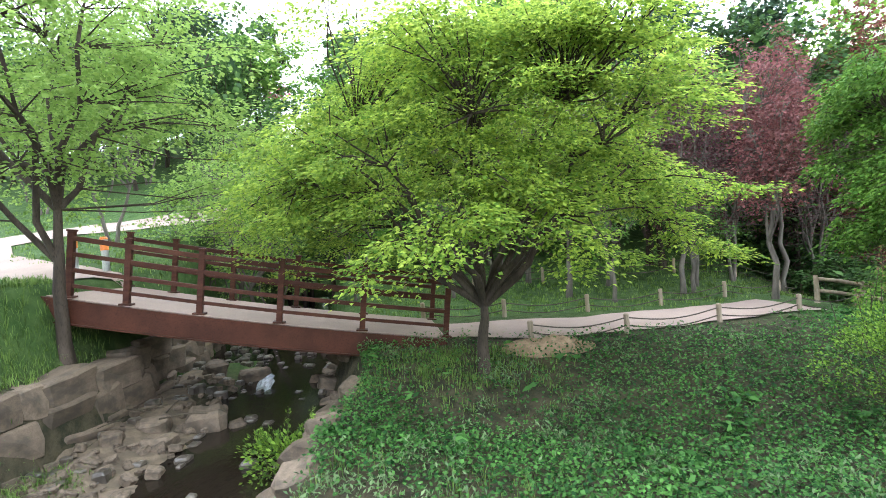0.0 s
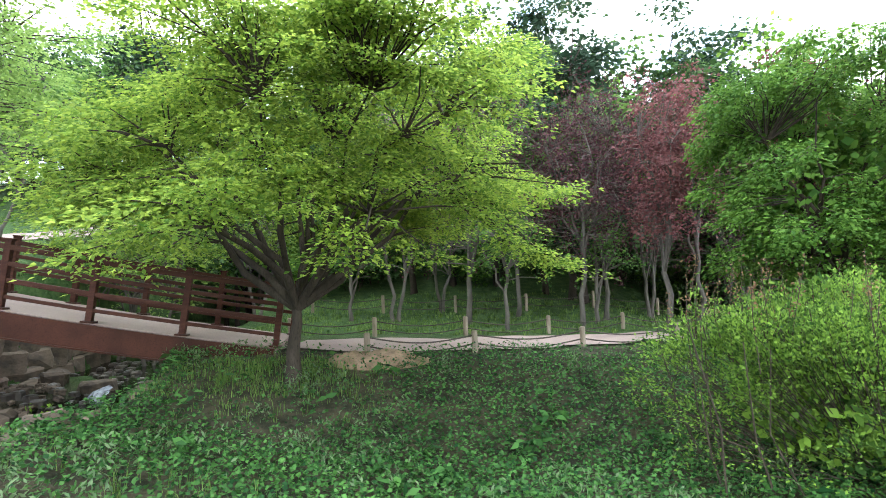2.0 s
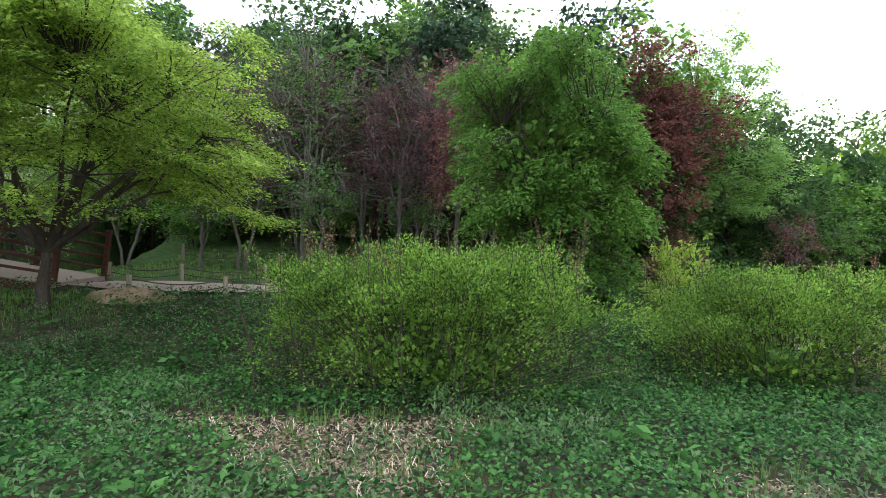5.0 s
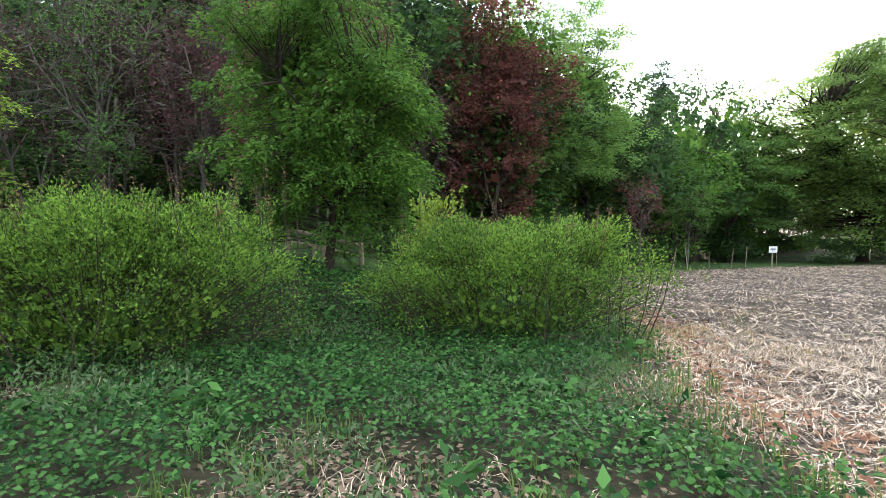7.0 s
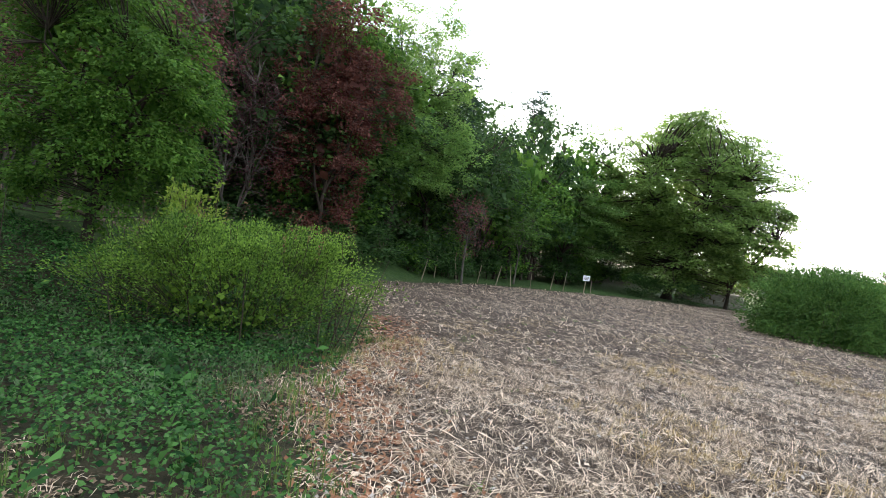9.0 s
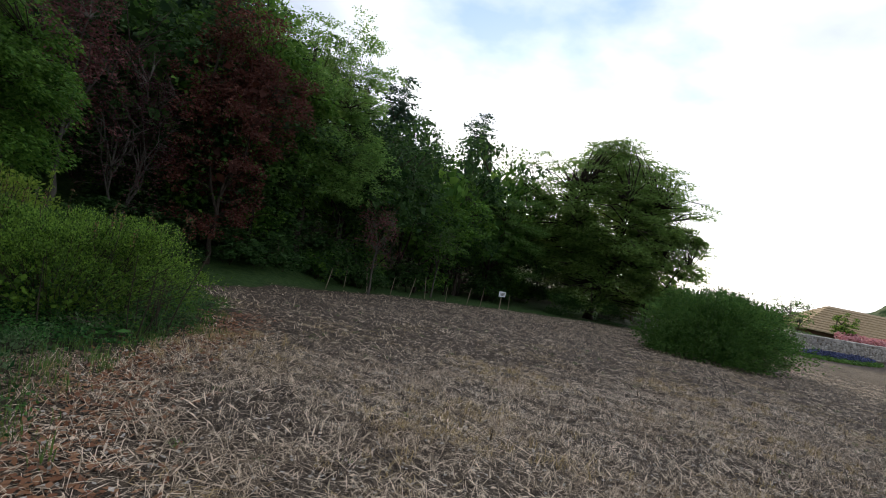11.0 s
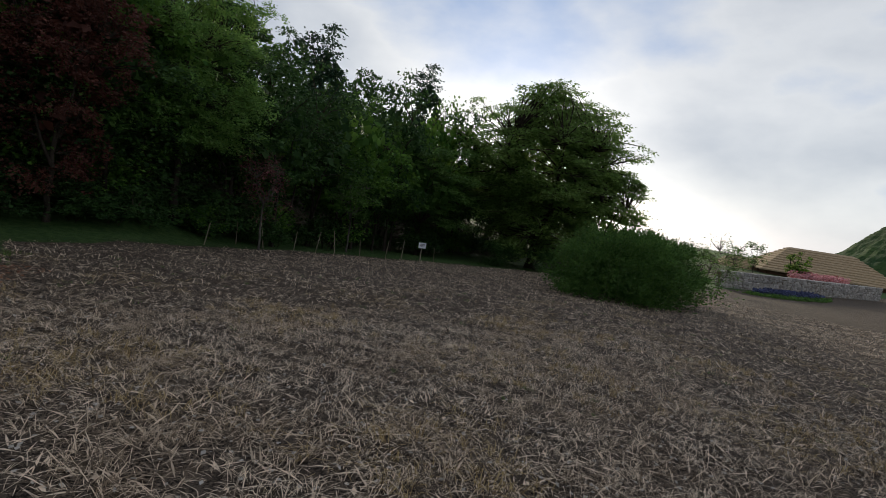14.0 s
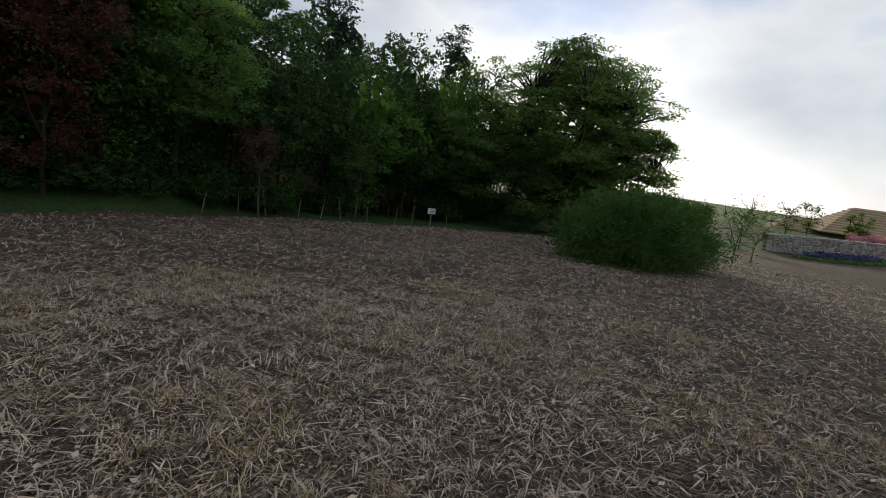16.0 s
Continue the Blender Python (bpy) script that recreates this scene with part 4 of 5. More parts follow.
def bush(place, size, seed, label, leaf=M_LEAF_BUSH, sprays=620, per=48, leaf_size=0.042, stems=60, name="bush", square=0.9, shoots=30, bare=0.0, spread=0.075, low_thin=0.6, stalks=0, core=(0, 0.2)):
    """A dense bush: stems from the ground, leafy twigs on its shell, thinner below, loose shoots on top."""
    rng = np.random.default_rng(seed)
    ob = thing(name, place, label, "bush")
    sx, sy, sz = size
    d = np.repeat(rng.normal(size=(sprays // 6 + 1, 3)), 6, axis=0)[:sprays]
    d = d / np.linalg.norm(d, axis=1)[:, None] + rng.normal(size=(sprays, 3)) * 0.10
    d /= np.linalg.norm(d, axis=1)[:, None]
    d = np.sign(d) * np.abs(d) ** square
    d[:, 2] = np.where(d[:, 2] < -0.6, -d[:, 2], d[:, 2])
    lump = 1 + 0.24 * wave(d[:, 0] * 4 * sx, d[:, 1] * 4 * sy + d[:, 2] * 3, 1.0, seed) + 0.16 * wave(d[:, 0] * 11 * sx, d[:, 2] * 9 + d[:, 1] * 7, 1.0, seed + 3)
    depth = 1 - 0.5 * rng.uniform(size=sprays) ** 1.8
    hub = d * np.array([sx, sy, sz * 0.62]) * (lump * depth)[:, None] + [0, 0, sz * 0.42]
    keep = hub[:, 2] > 0.06 + (0.10 + bare * sz) * rng.uniform(size=sprays) ** 0.6
    hub, d = hub[keep], d[keep]
    k = len(hub)
    low = np.clip(hub[:, 2] / sz * 1.15 - 0.1, 0.03, 1) ** 1.4
    at = hub[:, None] + np.clip(rng.normal(size=(k, per, 3)), -1.8, 1.8) * spread * np.array([1.25, 1.25, 0.8]) * rng.uniform(0.6, 1.4, (k, 1, 1))
    thin = rng.uniform(size=(k, per)) < (low_thin + (1 - low_thin) * low)[:, None]
    way = (d[:, None] * 0.7 + (at - hub[:, None]) / spread * 0.5 + rng.normal(size=at.shape) * 0.4 + [0, 0, 0.35])[thin]
    at = at[thin]
    lines, tips = [], []
    for q in range(0, k, 3):
        foot = hub[q] * [0.72, 0.72, 0.62]
        lines.append(([foot, (foot + hub[q]) / 2 + rng.normal(size=3) * 0.02, hub[q] * 1.02], [0.006, 0.004, 0.002]))
    for q in range(shoots):
        a = rng.uniform(-1, 1, 2) * [sx * 0.9, sy * 0.6]
        foot = np.array([a[0], a[1], sz * 0.86])
        top = foot + [rng.normal() * 0.09, rng.normal() * 0.09, rng.uniform(0.15, 0.42) * max(1.0, sz * 0.7)]
        lines.append(([foot, (foot + top) / 2 + rng.normal(size=3) * 0.015, top], [0.005, 0.004, 0.002]))
        t = rng.uniform(0.1, 1, 24)[:, None]
        tips.append(foot + (top - foot) * t + rng.normal(size=(24, 3)) * 0.018)
    if tips:
        at = np.concatenate([at] + tips)
        way = np.concatenate([way, rng.normal(size=(24 * shoots, 3)) + [0, 0, 0.6]])
    v, f = leaf_quads(rng, at, way, leaf_size, 0.5, 0.3)
    if core[0]:
        mid = rng.normal(size=(core[0], 3))
        mid *= (0.66 * rng.uniform(0.2, 1, core[0]) ** 0.4 / np.linalg.norm(mid, axis=1))[:, None]
        mid = mid * [sx, sy, sz * 0.55] + [0, 0, sz * 0.42]
        v2, f2 = leaf_quads(rng, mid[mid[:, 2] > 0.08], rng.normal(size=(int((mid[:, 2] > 0.08).sum()), 3)), core[1], 0.7, 0.2)
        v, f = np.concatenate([v, v2]), np.concatenate([f, f2 + len(v)])
    piece("foliage", mesh_of("foliage", v, f, leaf), ob)
    for q in range(stems):
        a = rng.uniform(-1, 1, 2)
        foot = np.array([a[0] * sx * 0.85, a[1] * sy * 0.8, -0.05])
        top = np.array([a[0] * sx * 0.97 + rng.normal() * 0.12, a[1] * sy * 0.95 + rng.normal() * 0.08, sz * rng.uniform(0.6, 0.95)])
        mid = (foot + top) / 2 + rng.normal(size=3) * 0.07
        lines.append(([foot, mid, top], [0.011, 0.008, 0.004]))
    v, f = tubes(lines, 4)
    piece("branchwork", mesh_of("branchwork", v, f, M_STEM, True), ob)
    if stalks:
        for q in range(stalks):
            a = rng.uniform(-1, 1, 2) * [sx * 0.9, sy * 0.7]
            foot = np.array([a[0], a[1], sz * 0.7])
            top = foot + [rng.normal() * 0.12, rng.normal() * 0.1, sz * 0.3 + rng.uniform(0.05, 0.5)]
            v, f = tubes([([foot, (foot + top) / 2 + rng.normal(size=3) * 0.02, top], [0.005, 0.004, 0.002])], 4)
            stalk = piece("stalk", mesh_of("stalk", v, f, M_STEM, True), ob)
            seeds = foot + (top - foot) * rng.uniform(0.55, 1.02, 26)[:, None] + rng.normal(size=(26, 3)) * 0.02
            v, f = leaf_quads(rng, seeds, rng.normal(size=seeds.shape) + [0, 0, 0.5], 0.03, 0.6, 0.3)
            tagged(piece("seed_fluff", mesh_of("seed_fluff", v, f, M_SEED), stalk), "dry brown seed heads", kind="stuff")
    return ob


wide_bush = bush(on_land(-1.15, 6.4, -0.05), (2.15, 1.2, 1.66), 41, "wide dense bush with yellow-green small leaves and tall shoots", stalks=55, sprays=2200, per=48, leaf_size=0.043, shoots=90, stems=40,
                 low_thin=0.05, spread=0.07, core=(1900, 0.11))
wide_bush.rotation_euler = (0, 0, radians(-10))
bush(on_land(3.7, 7.3, -0.05), (1.95, 1.25, 1.5), 42, "rounded bush with fresh yellow-green leaves and bare stems below", stalks=20, sprays=1600, per=48, leaf_size=0.043, shoots=60, stems=40, bare=0.2, low_thin=0.15, core=(1300, 0.11))
bush(on_land(28.8, 15.3, -0.15), (3.7, 2.8, 3.1), 43, "large dark green rounded bush on the mulched field", M_LEAF_TALL, 1300, 42, 0.13, 20, square=1.0, shoots=70, spread=0.24, low_thin=0.95, core=(900, 0.4))
bush(on_land(33.5, 30.2, -0.1), (3.0, 1.0, 1.6), 44, "low clipped dark hedge under the broad tree", M_LEAF_DARK, 260, 34, 0.13, 10, "hedge", 0.5, 0, spread=0.2)

bush(on_land(2.75, 8.6, -0.05), (0.6, 0.5, 1.75), 46, "taller lime-green shrub behind the rounded bush", M_LEAF_LIME, 90, 34, 0.07, 16, "shrub", 1.0, 10)


def log_fence(spots, high, label):
    """Rough log posts with two log rails."""
    ob = thing("log_fence", on_land(*spots[0]), label, "fence")
    o = np.array(ob.location)
    feet = [np.array(on_land(*s)) - o for s in spots]
    for p in feet:
        v, f = tubes([(np.array([p - [0, 0, 0.1], p + [0.01, 0, high * 0.5], p + [0, 0.01, high]]), [0.055, 0.05, 0.045])], 8)
        piece("post", mesh_of("post", v, f, M_POST, True), ob)
    for a, b in zip(feet, feet[1:]):
        for share in (0.45, 0.88):
            up = np.array([0, 0, high * share])
            v, f = tubes([(np.array([a + up - (b - a) * 0.05, (a + b) / 2 + up + [0, 0, 0.015], b + up + (b - a) * 0.05]), [0.035, 0.04, 0.035])], 8)
            piece("rail", mesh_of("rail", v, f, M_POST, True), ob)
    return ob


log_fence([(0.0, 12.3), (0.8, 12.1), (1.6, 12.0)], 0.58, "rustic log-rail fence beside the path's end")
for i, (x, y) in enumerate(((10.6, 19.6), (12.0, 22.0), (13.2, 22.2), (14.8, 23.3), (15.9, 23.4), (17.0, 23.9), (18.6, 24.6), (20.4, 25.4), (21.6, 25.9), (24.2, 26.8))):
    bm = turned([(0.022, -0.15), (0.02, 0.5), (0.016, 0.9 + 0.14 * (i % 3))], 7)
    bmesh.ops.rotate(bm, verts=bm.verts, matrix=pose(0, 0, 0, 7 * math.sin(i * 2.3), 9 * math.cos(i * 1.7)).to_3x3())
    stake_me = bpy.data.meshes.new("stake")
    bm.to_mesh(stake_me)
    bm.free()
    stake_me.materials.append(M_POST)
    ob = new("stake", stake_me)
    ob.location = on_land(x, y)
    tagged(ob, "thin pale leaning wooden stake at the field's edge", "stake", "stakes along the field")
for x, y, top in ((1.6, 40.5, 20.0), (37.6, 61.8, 18.5), (19.7, 42.6, 14.5), (3.6, 43, 19.0)):
    low = float(land(x, y)) - 0.1
    s = max((top - low) / 8.6, 0.5)
    copy_thing(kinds[4], pose(x, y, low, 0, 0, 40 * x)).scale = (s * 0.8, s * 0.8, s)

M_BANK_SOIL = plain("bare_tan_soil", (0.25, 0.175, 0.11), (0.15, 0.105, 0.065), 9, 0.95, 0.8, 0.03, fine=45)
bx, by = np.meshgrid(np.linspace(-1, 1, 30), np.linspace(-1, 1, 16))
bell = np.clip(1 - bx ** 2 - by ** 2, 0, 1) ** 0.7
bx, by = -6.2 + 0.75 * bx, 8.95 + 0.32 * by + 0.1 * bx
bz = land(bx, by) - 0.03 + bell * (0.17 + 0.05 * wave(bx, by, 9, 2) + 0.03 * wave(bx, by, 21, 3))
tagged(new("soil_bank", mesh_of("soil_bank", np.stack([bx, by, bz], -1).reshape(-1, 3), grid_faces(30, 16), M_BANK_SOIL, True)), "bare tan soil bank beside the footpath", "soil bank", kind="structure")

# ---- sign ----
M_SIGN = plain("white_sign", (0.80, 0.80, 0.80), (0.72, 0.73, 0.74), 5, 0.5, 0.05)
sign = thing("sign", on_land(22.4, 25.0), "small white notice board on a thin stake", "sign")
part("stake", box_bm(0.05, 0.05, 1.05, 0.006, Matrix.Translation((0, 0, 0.45))), M_POST, sign)
part("board", box_bm(0.46, 0.03, 0.32, 0.006, Matrix.Translation((0, -0.045, 0.98))), M_SIGN, sign)
for k, w in enumerate((0.3, 0.34, 0.2)):
    part("text_bar", box_bm(w, 0.006, 0.025, 0, Matrix.Translation((0, -0.064, 1.05 - 0.07 * k))), M_ROPE, sign)

# ---- wall and building beyond the field ----
M_ROOF = plain("thatch_roof", (0.42, 0.31, 0.19), (0.33, 0.24, 0.145), 2, 0.9, 0.4, 0.02)
M_ROOF_GAP = plain("roof_shadow_gap", (0.16, 0.11, 0.07), (0.12, 0.085, 0.055), 2, 0.9, 0.3)
M_WALLBROWN = plain("brown_wall", (0.16, 0.085, 0.05), (0.12, 0.065, 0.04), 1.5, 0.8, 0.2)
M_WALLSTONE = plain("pale_wall_stone", (0.46, 0.42, 0.37), (0.33, 0.30, 0.27), 1.2, 0.9, 0.6, 0.04, per_piece=0.22)

def stone_wall(a, b, high, thick, label):
    """A wall of coursed rough stones from a to b."""
    rng = np.random.default_rng(61)
    a, b = Vector(a), Vector(b)
    run = (b - a).length
    turn = math.degrees(math.atan2(b.y - a.y, b.x - a.x))
    ob = thing("wall_garden", (0, 0, 0), label, "stone wall", kind="structure")
    shapes = [stone_mesh("stone", M_WALLSTONE, 70 + s, sub=1) for s in range(6)]
    core = box_bm(run, thick * 0.7, high * 0.96, 0.02, Matrix.Translation((a + b) / 2 + Vector((0, 0, high / 2 - 0.3))) @ pose(0, 0, 0, 0, 0, turn))
    part("wall_core", core, M_ROOF_GAP, ob)
    z, row = 0.0, 0
    while z < high - 0.1:
        h = rng.uniform(0.32, 0.5)
        s = 0.0
        while s < run:
            w = rng.uniform(0.5, 1.3)
            c = a.lerp(b, min(1, (s + w / 2) / run)) + Vector((0, 0, z + h / 2 - 0.2))
            piece("stone", shapes[rng.integers(0, 6)], ob, Matrix.Translation(c) @ pose(0, 0, 0, rng.uniform(-4, 4), rng.uniform(-4, 4), turn + rng.uniform(-5, 5)) @ Matrix.Diagonal((w * 1.0, thick, h * 1.04, 1)))
            s += w
        z += h
        row += 1
    return ob


stone_wall((70.5, 39.9, -3.95), (112, 40.6, -4.0), 2.3, 0.7, "long wall of pale rough stones beyond the field")


stone_wall((40.2, 36.2, float(land(40.2, 36.2)) - 0.05), (43.8, 32.6, float(land(43.8, 32.6)) - 0.05), 1.25, 0.5, "low grey stone wall behind the broad tree")


def hip_roof(place, size, turn, label, steps_=11):
    """A low building: brown walls under a hipped roof of stepped pale courses."""
    lx, ly, wall, rise, ridge = size
    ob = thing("pavilion", place, label, "building")
    o = pose(0, 0, 0, 0, 0, turn)
    part("wall", box_bm(lx * 0.9, ly * 0.85, wall, 0.05, o @ pose(0, 0, wall / 2)), M_WALLBROWN, ob, "dark brown wall under the eaves")
    roof = None
    for k in range(steps_):
        t0, t1 = k / steps_, (k + 1) / steps_
        def half(t):
            return lx / 2 + (ridge / 2 - lx / 2) * t, ly / 2 * (1 - t)
        bm = bmesh.new()
        (x0, y0), (x1, y1) = half(t0), half(t1)
        y1 = max(y1, 0.05)
        z0, z1 = wall + rise * t0, wall + rise * t1
        low = [bm.verts.new(o @ Vector((sx * (x0 + 0.3), sy * (y0 + 0.3), z0 - 0.16))) for sx, sy in ((-1, -1), (1, -1), (1, 1), (-1, 1))]
        edge = [bm.verts.new(o @ Vector((sx * (x0 + 0.3), sy * (y0 + 0.3), z0 + 0.12))) for sx, sy in ((-1, -1), (1, -1), (1, 1), (-1, 1))]
        top = [bm.verts.new(o @ Vector((sx * x1, sy * y1, z1))) for sx, sy in ((-1, -1), (1, -1), (1, 1), (-1, 1))]
        for q in range(4):
            bm.faces.new((low[q], low[(q + 1) % 4], edge[(q + 1) % 4], edge[q]))
            bm.faces.new((edge[q], edge[(q + 1) % 4], top[(q + 1) % 4], top[q]))
        bm.faces.new(top)
        bm.faces.new(low[::-1])
        if roof is None:
            roof = part("roof", bm, M_ROOF, ob, "pale straw-coloured roof in stepped courses")
        else:
            part("course", bm, M_ROOF, roof)
    return ob


hip_roof((144, 67, -5.6), (28, 17, 2.6, 5.7, 13), -42, "wide low pavilion with a pale stepped hip roof")
hip_roof((134.4, 79, -8), (15, 11, 2.7, 3.9, 6), -42, "smaller pavilion with a pale stepped hip roof")

# ---- hill far beyond ----
az, far = np.meshgrid(np.radians(np.linspace(-25, 31, 260)), np.linspace(410, 640, 120))
hx, hy = far * np.cos(az), far * np.sin(az)
hz = np.interp(np.degrees(az), [-25, 5, 14, 21.5, 25.5, 29], [56, 78, 76, 56, 21, 10]) * smooth(far, 420, 560) * 1.1 + 4.0 * wave(hx, hy, 0.06, 4) + 2.4 * np.abs(wave(hx, hy, 0.33, 7)) + 2.0 * np.abs(wave(hx + 0.4 * hy, hy, 0.71, 9)) + np.random.default_rng(8).uniform(-0.7, 0.7, hx.shape) - 22
hill_m = plain("far_forest", (0.022, 0.05, 0.016), (0.05, 0.085, 0.025), 0.05, 0.95, 0.9, 3.0, fine=0.35)
tagged(new("backdrop", mesh_of("backdrop", np.stack([hx, hy, hz], -1).reshape(-1, 3), grid_faces(260, 120), hill_m, True)), "distant wooded hill beyond the pavilion", "hill", kind="structure")

# added ridge, never in view: blocks low southern sky so near sides stay darker
az, far = np.meshgrid(np.radians(np.linspace(-190, -40, 200)), np.linspace(70, 190, 50))
hx, hy = far * np.cos(az), far * np.sin(az)
hz = 46 * smooth(far, 66, 165) * (0.75 + 0.25 * np.cos(3 * az)) * smooth(np.degrees(az), -192, -165) * (1 - smooth(np.degrees(az), -65, -38)) + 1.8 * np.abs(wave(hx, hy, 0.33, 7)) + 1.2 * np.abs(wave(hx, hy, 0.8, 5)) - 3
tagged(new("backdrop", mesh_of("backdrop", np.stack([hx, hy, hz], -1).reshape(-1, 3), grid_faces(200, 50)[:, ::-1], hill_m, True)), "unseen wooded ridge added behind the camera to block low sky light", "hill", kind="structure")

# ---- young trees and flowers by the wall ----
for i, (x, y, h, leafy) in enumerate(((83, 46.5, 6.6, 5), (87.5, 46.5, 7.2, 5), (96, 45, 6.0, 18), (63, 37.2, 5.2, 4))):
    build_tree("young_tree", (x, y, -3.95), "thin young tree with few leaves behind the stone wall", M_BARK, M_LEAF_FRESH if i != 2 else M_LEAF_BUSH, 80 + i,
               ((0, 0, h * 0.62), (1.9, 1.6, h * 0.36)), h * 0.35, 0.08, 34, leafy * 7, 0.2, (0.45, 0.2), (0.1, 0), 6, 0.3, twig_r=0.03, group="young trees by the wall")
M_PINK = leaf_material("pink_blossom", (0.42, 0.16, 0.18), (0.6, 0.33, 0.33), 0.2, 0.3)
M_BLUE = leaf_material("blue_flower", (0.045, 0.055, 0.12), (0.11, 0.12, 0.24), 0.15, 0.3)


def flower_bed(name, centre, size, count, leaf, label, leaf_size, high):
    rng = np.random.default_rng(int(centre[0]))
    at = rng.uniform(-1, 1, (count, 3)) * [size[0], size[1], 1]
    at = at[(at[:, 0] / size[0]) ** 2 + (at[:, 1] / size[1]) ** 2 < 1]
    at[:, 2] = rng.uniform(0.02, 1, len(at)) * high * (1 + 0.3 * wave(at[:, 0], at[:, 1], 1.4, 3))
    v, f = leaf_quads(rng, at, rng.normal(size=at.shape), leaf_size, 0.7, 0.4)
    ob = new(name, mesh_of(name, v, f, leaf))
    ob.location = centre
    ob.rotation_euler = (0, 0, radians(2))
    return tagged(ob, label, "flowers", kind="stuff")


flower_bed("azaleas", (100, 43.5, -2.3), (9, 1.4, 1), 2600, M_PINK, "pink azalea blossoms along the top of the wall", 0.35, 1.1)
flower_bed("blue_flowers", (80.5, 36.6, float(land(80.5, 36.6))), (8, 1.5, 1), 2600, M_BLUE, "low blue flowers at the foot of the wall", 0.3, 0.7)
flower_bed("flower_leaves", (79, 35.6, float(land(79, 35.6))), (9.5, 1.8, 1), 3000, M_LEAF_FRESH, "green flower-bed leaves at the foot of the wall", 0.3, 0.35)

for x, y, h, leafy in ((37.5, 21.0, 4.2, 16), (42.5, 21.3, 4.8, 3), (46.5, 23.0, 4.4, 3)):
    build_tree("young_tree", on_land(x, y), "thin pale young tree standing beyond the large bush", M_BARK_PALE, M_LEAF_FRESH, 90 + int(x),
               ((0, 0, h * 0.6), (1.5, 1.4, h * 0.4)), h * 0.3, 0.05, 40, leafy * 7, 0.13, (0.4, 0.2), (0.1, 0), 7, 0.3, twig_r=0.014, group="young trees beyond the bush")

# ---- plants that cover the ground ----
def patch(x, y, k, seed):
    return 0.5 + 0.5 * wave(x, y, k, seed)


def cover(name, label, category, leaf, n, area, keep, size, high, wide, flat, seed, way=None, clump=0.0):
    """Many small leaves or blades spread over a stretch of land; keep gives the share that stands at each place."""
    rng = np.random.default_rng(seed)
    x0, x1, y0, y1 = area
    x, y = rng.uniform(x0, x1, n), rng.uniform(y0, y1, n)
    if clump:
        m = max(n // 14, 1)
        cx, cy = rng.uniform(x0, x1, m), rng.uniform(y0, y1, m)
        own = rng.integers(0, m, n)
        x, y = cx[own] + rng.normal(size=n) * clump, cy[own] + rng.normal(size=n) * clump
    ok = rng.uniform(size=n) < keep(x, y)
    x, y = x[ok], y[ok]
    k = len(x)
    h = high * (0.35 + 0.65 * rng.uniform(size=k)) * (0.65 + 0.7 * patch(x, y, 2.1, seed))
    aim = rng.normal(size=(k, 3))
    aim[:, 2] = np.abs(aim[:, 2]) * 0.35 if way is None else way * (0.6 + 0.8 * rng.uniform(size=k))
    at = np.stack([x, y, land(x, y) + h], -1)
    v, f = leaf_quads(rng, at, aim, size, wide, flat)
    return tagged(new(name, mesh_of(name, v, f, leaf)), label, category, kind="stuff")


def garden(x, y):
    g = (1 - field_part(x, y)) * (1 - smooth(y, 8.6, 9.6) * (1 - smooth(x, -2.5, 0))) * (x > stream_right(y) + 0.3) * (1 - smooth(y, 10.5, 12.5))
    return g * smooth(y - walked(x), 0.7, 1.6)


def leafy(x, y):
    """The share of broad ground-cover leaves: full in the garden's middle, little by the field and the trampled edge."""
    near_field = 1 - smooth(field_edge(y) - x, 0.1, 0.9)
    dry = smooth(patch(x, y, 0.9, 5.0), 0.45, 0.68) * (1 - smooth(y, 4.8, 6.2))
    bare_tree = 1 - smooth((x + 7.3) ** 2 + (y - 8.2) ** 2, 0.9, 2.6)
    return garden(x, y) * (1 - 0.75 * near_field) * (1 - 0.9 * dry) * (1 - 0.8 * bare_tree)


cover("ground_cover", "dense broad green ground-cover leaves over the garden", "ground cover", M_LEAF_GROUND, 165000, (-9.3, 6.5, 1.0, 10.5), leafy, 0.045, 0.19, 0.8, 0.58, 91)
cover("ground_cover", "larger weed leaves among the ground cover", "ground cover", M_LEAF_GROUND, 2600, (-9.3, 6.5, 2.0, 10.5), leafy, 0.15, 0.22, 0.4, 0.45, 92, clump=0.07)
M_WEED = leaf_material("grey_green_weed", (0.07, 0.12, 0.05), (0.14, 0.20, 0.09), 0.25, 0.3)
cover("weeds", "thin grey-green weeds between the leaves", "weeds", M_WEED, 28000, (-9, 6.5, 1.0, 9), lambda x, y: garden(x, y) * smooth(patch(x, y, 1.6, 9.0), 0.35, 0.7), 0.055, 0.27, 0.35, 0.2, 93, 0.9, 0.06)


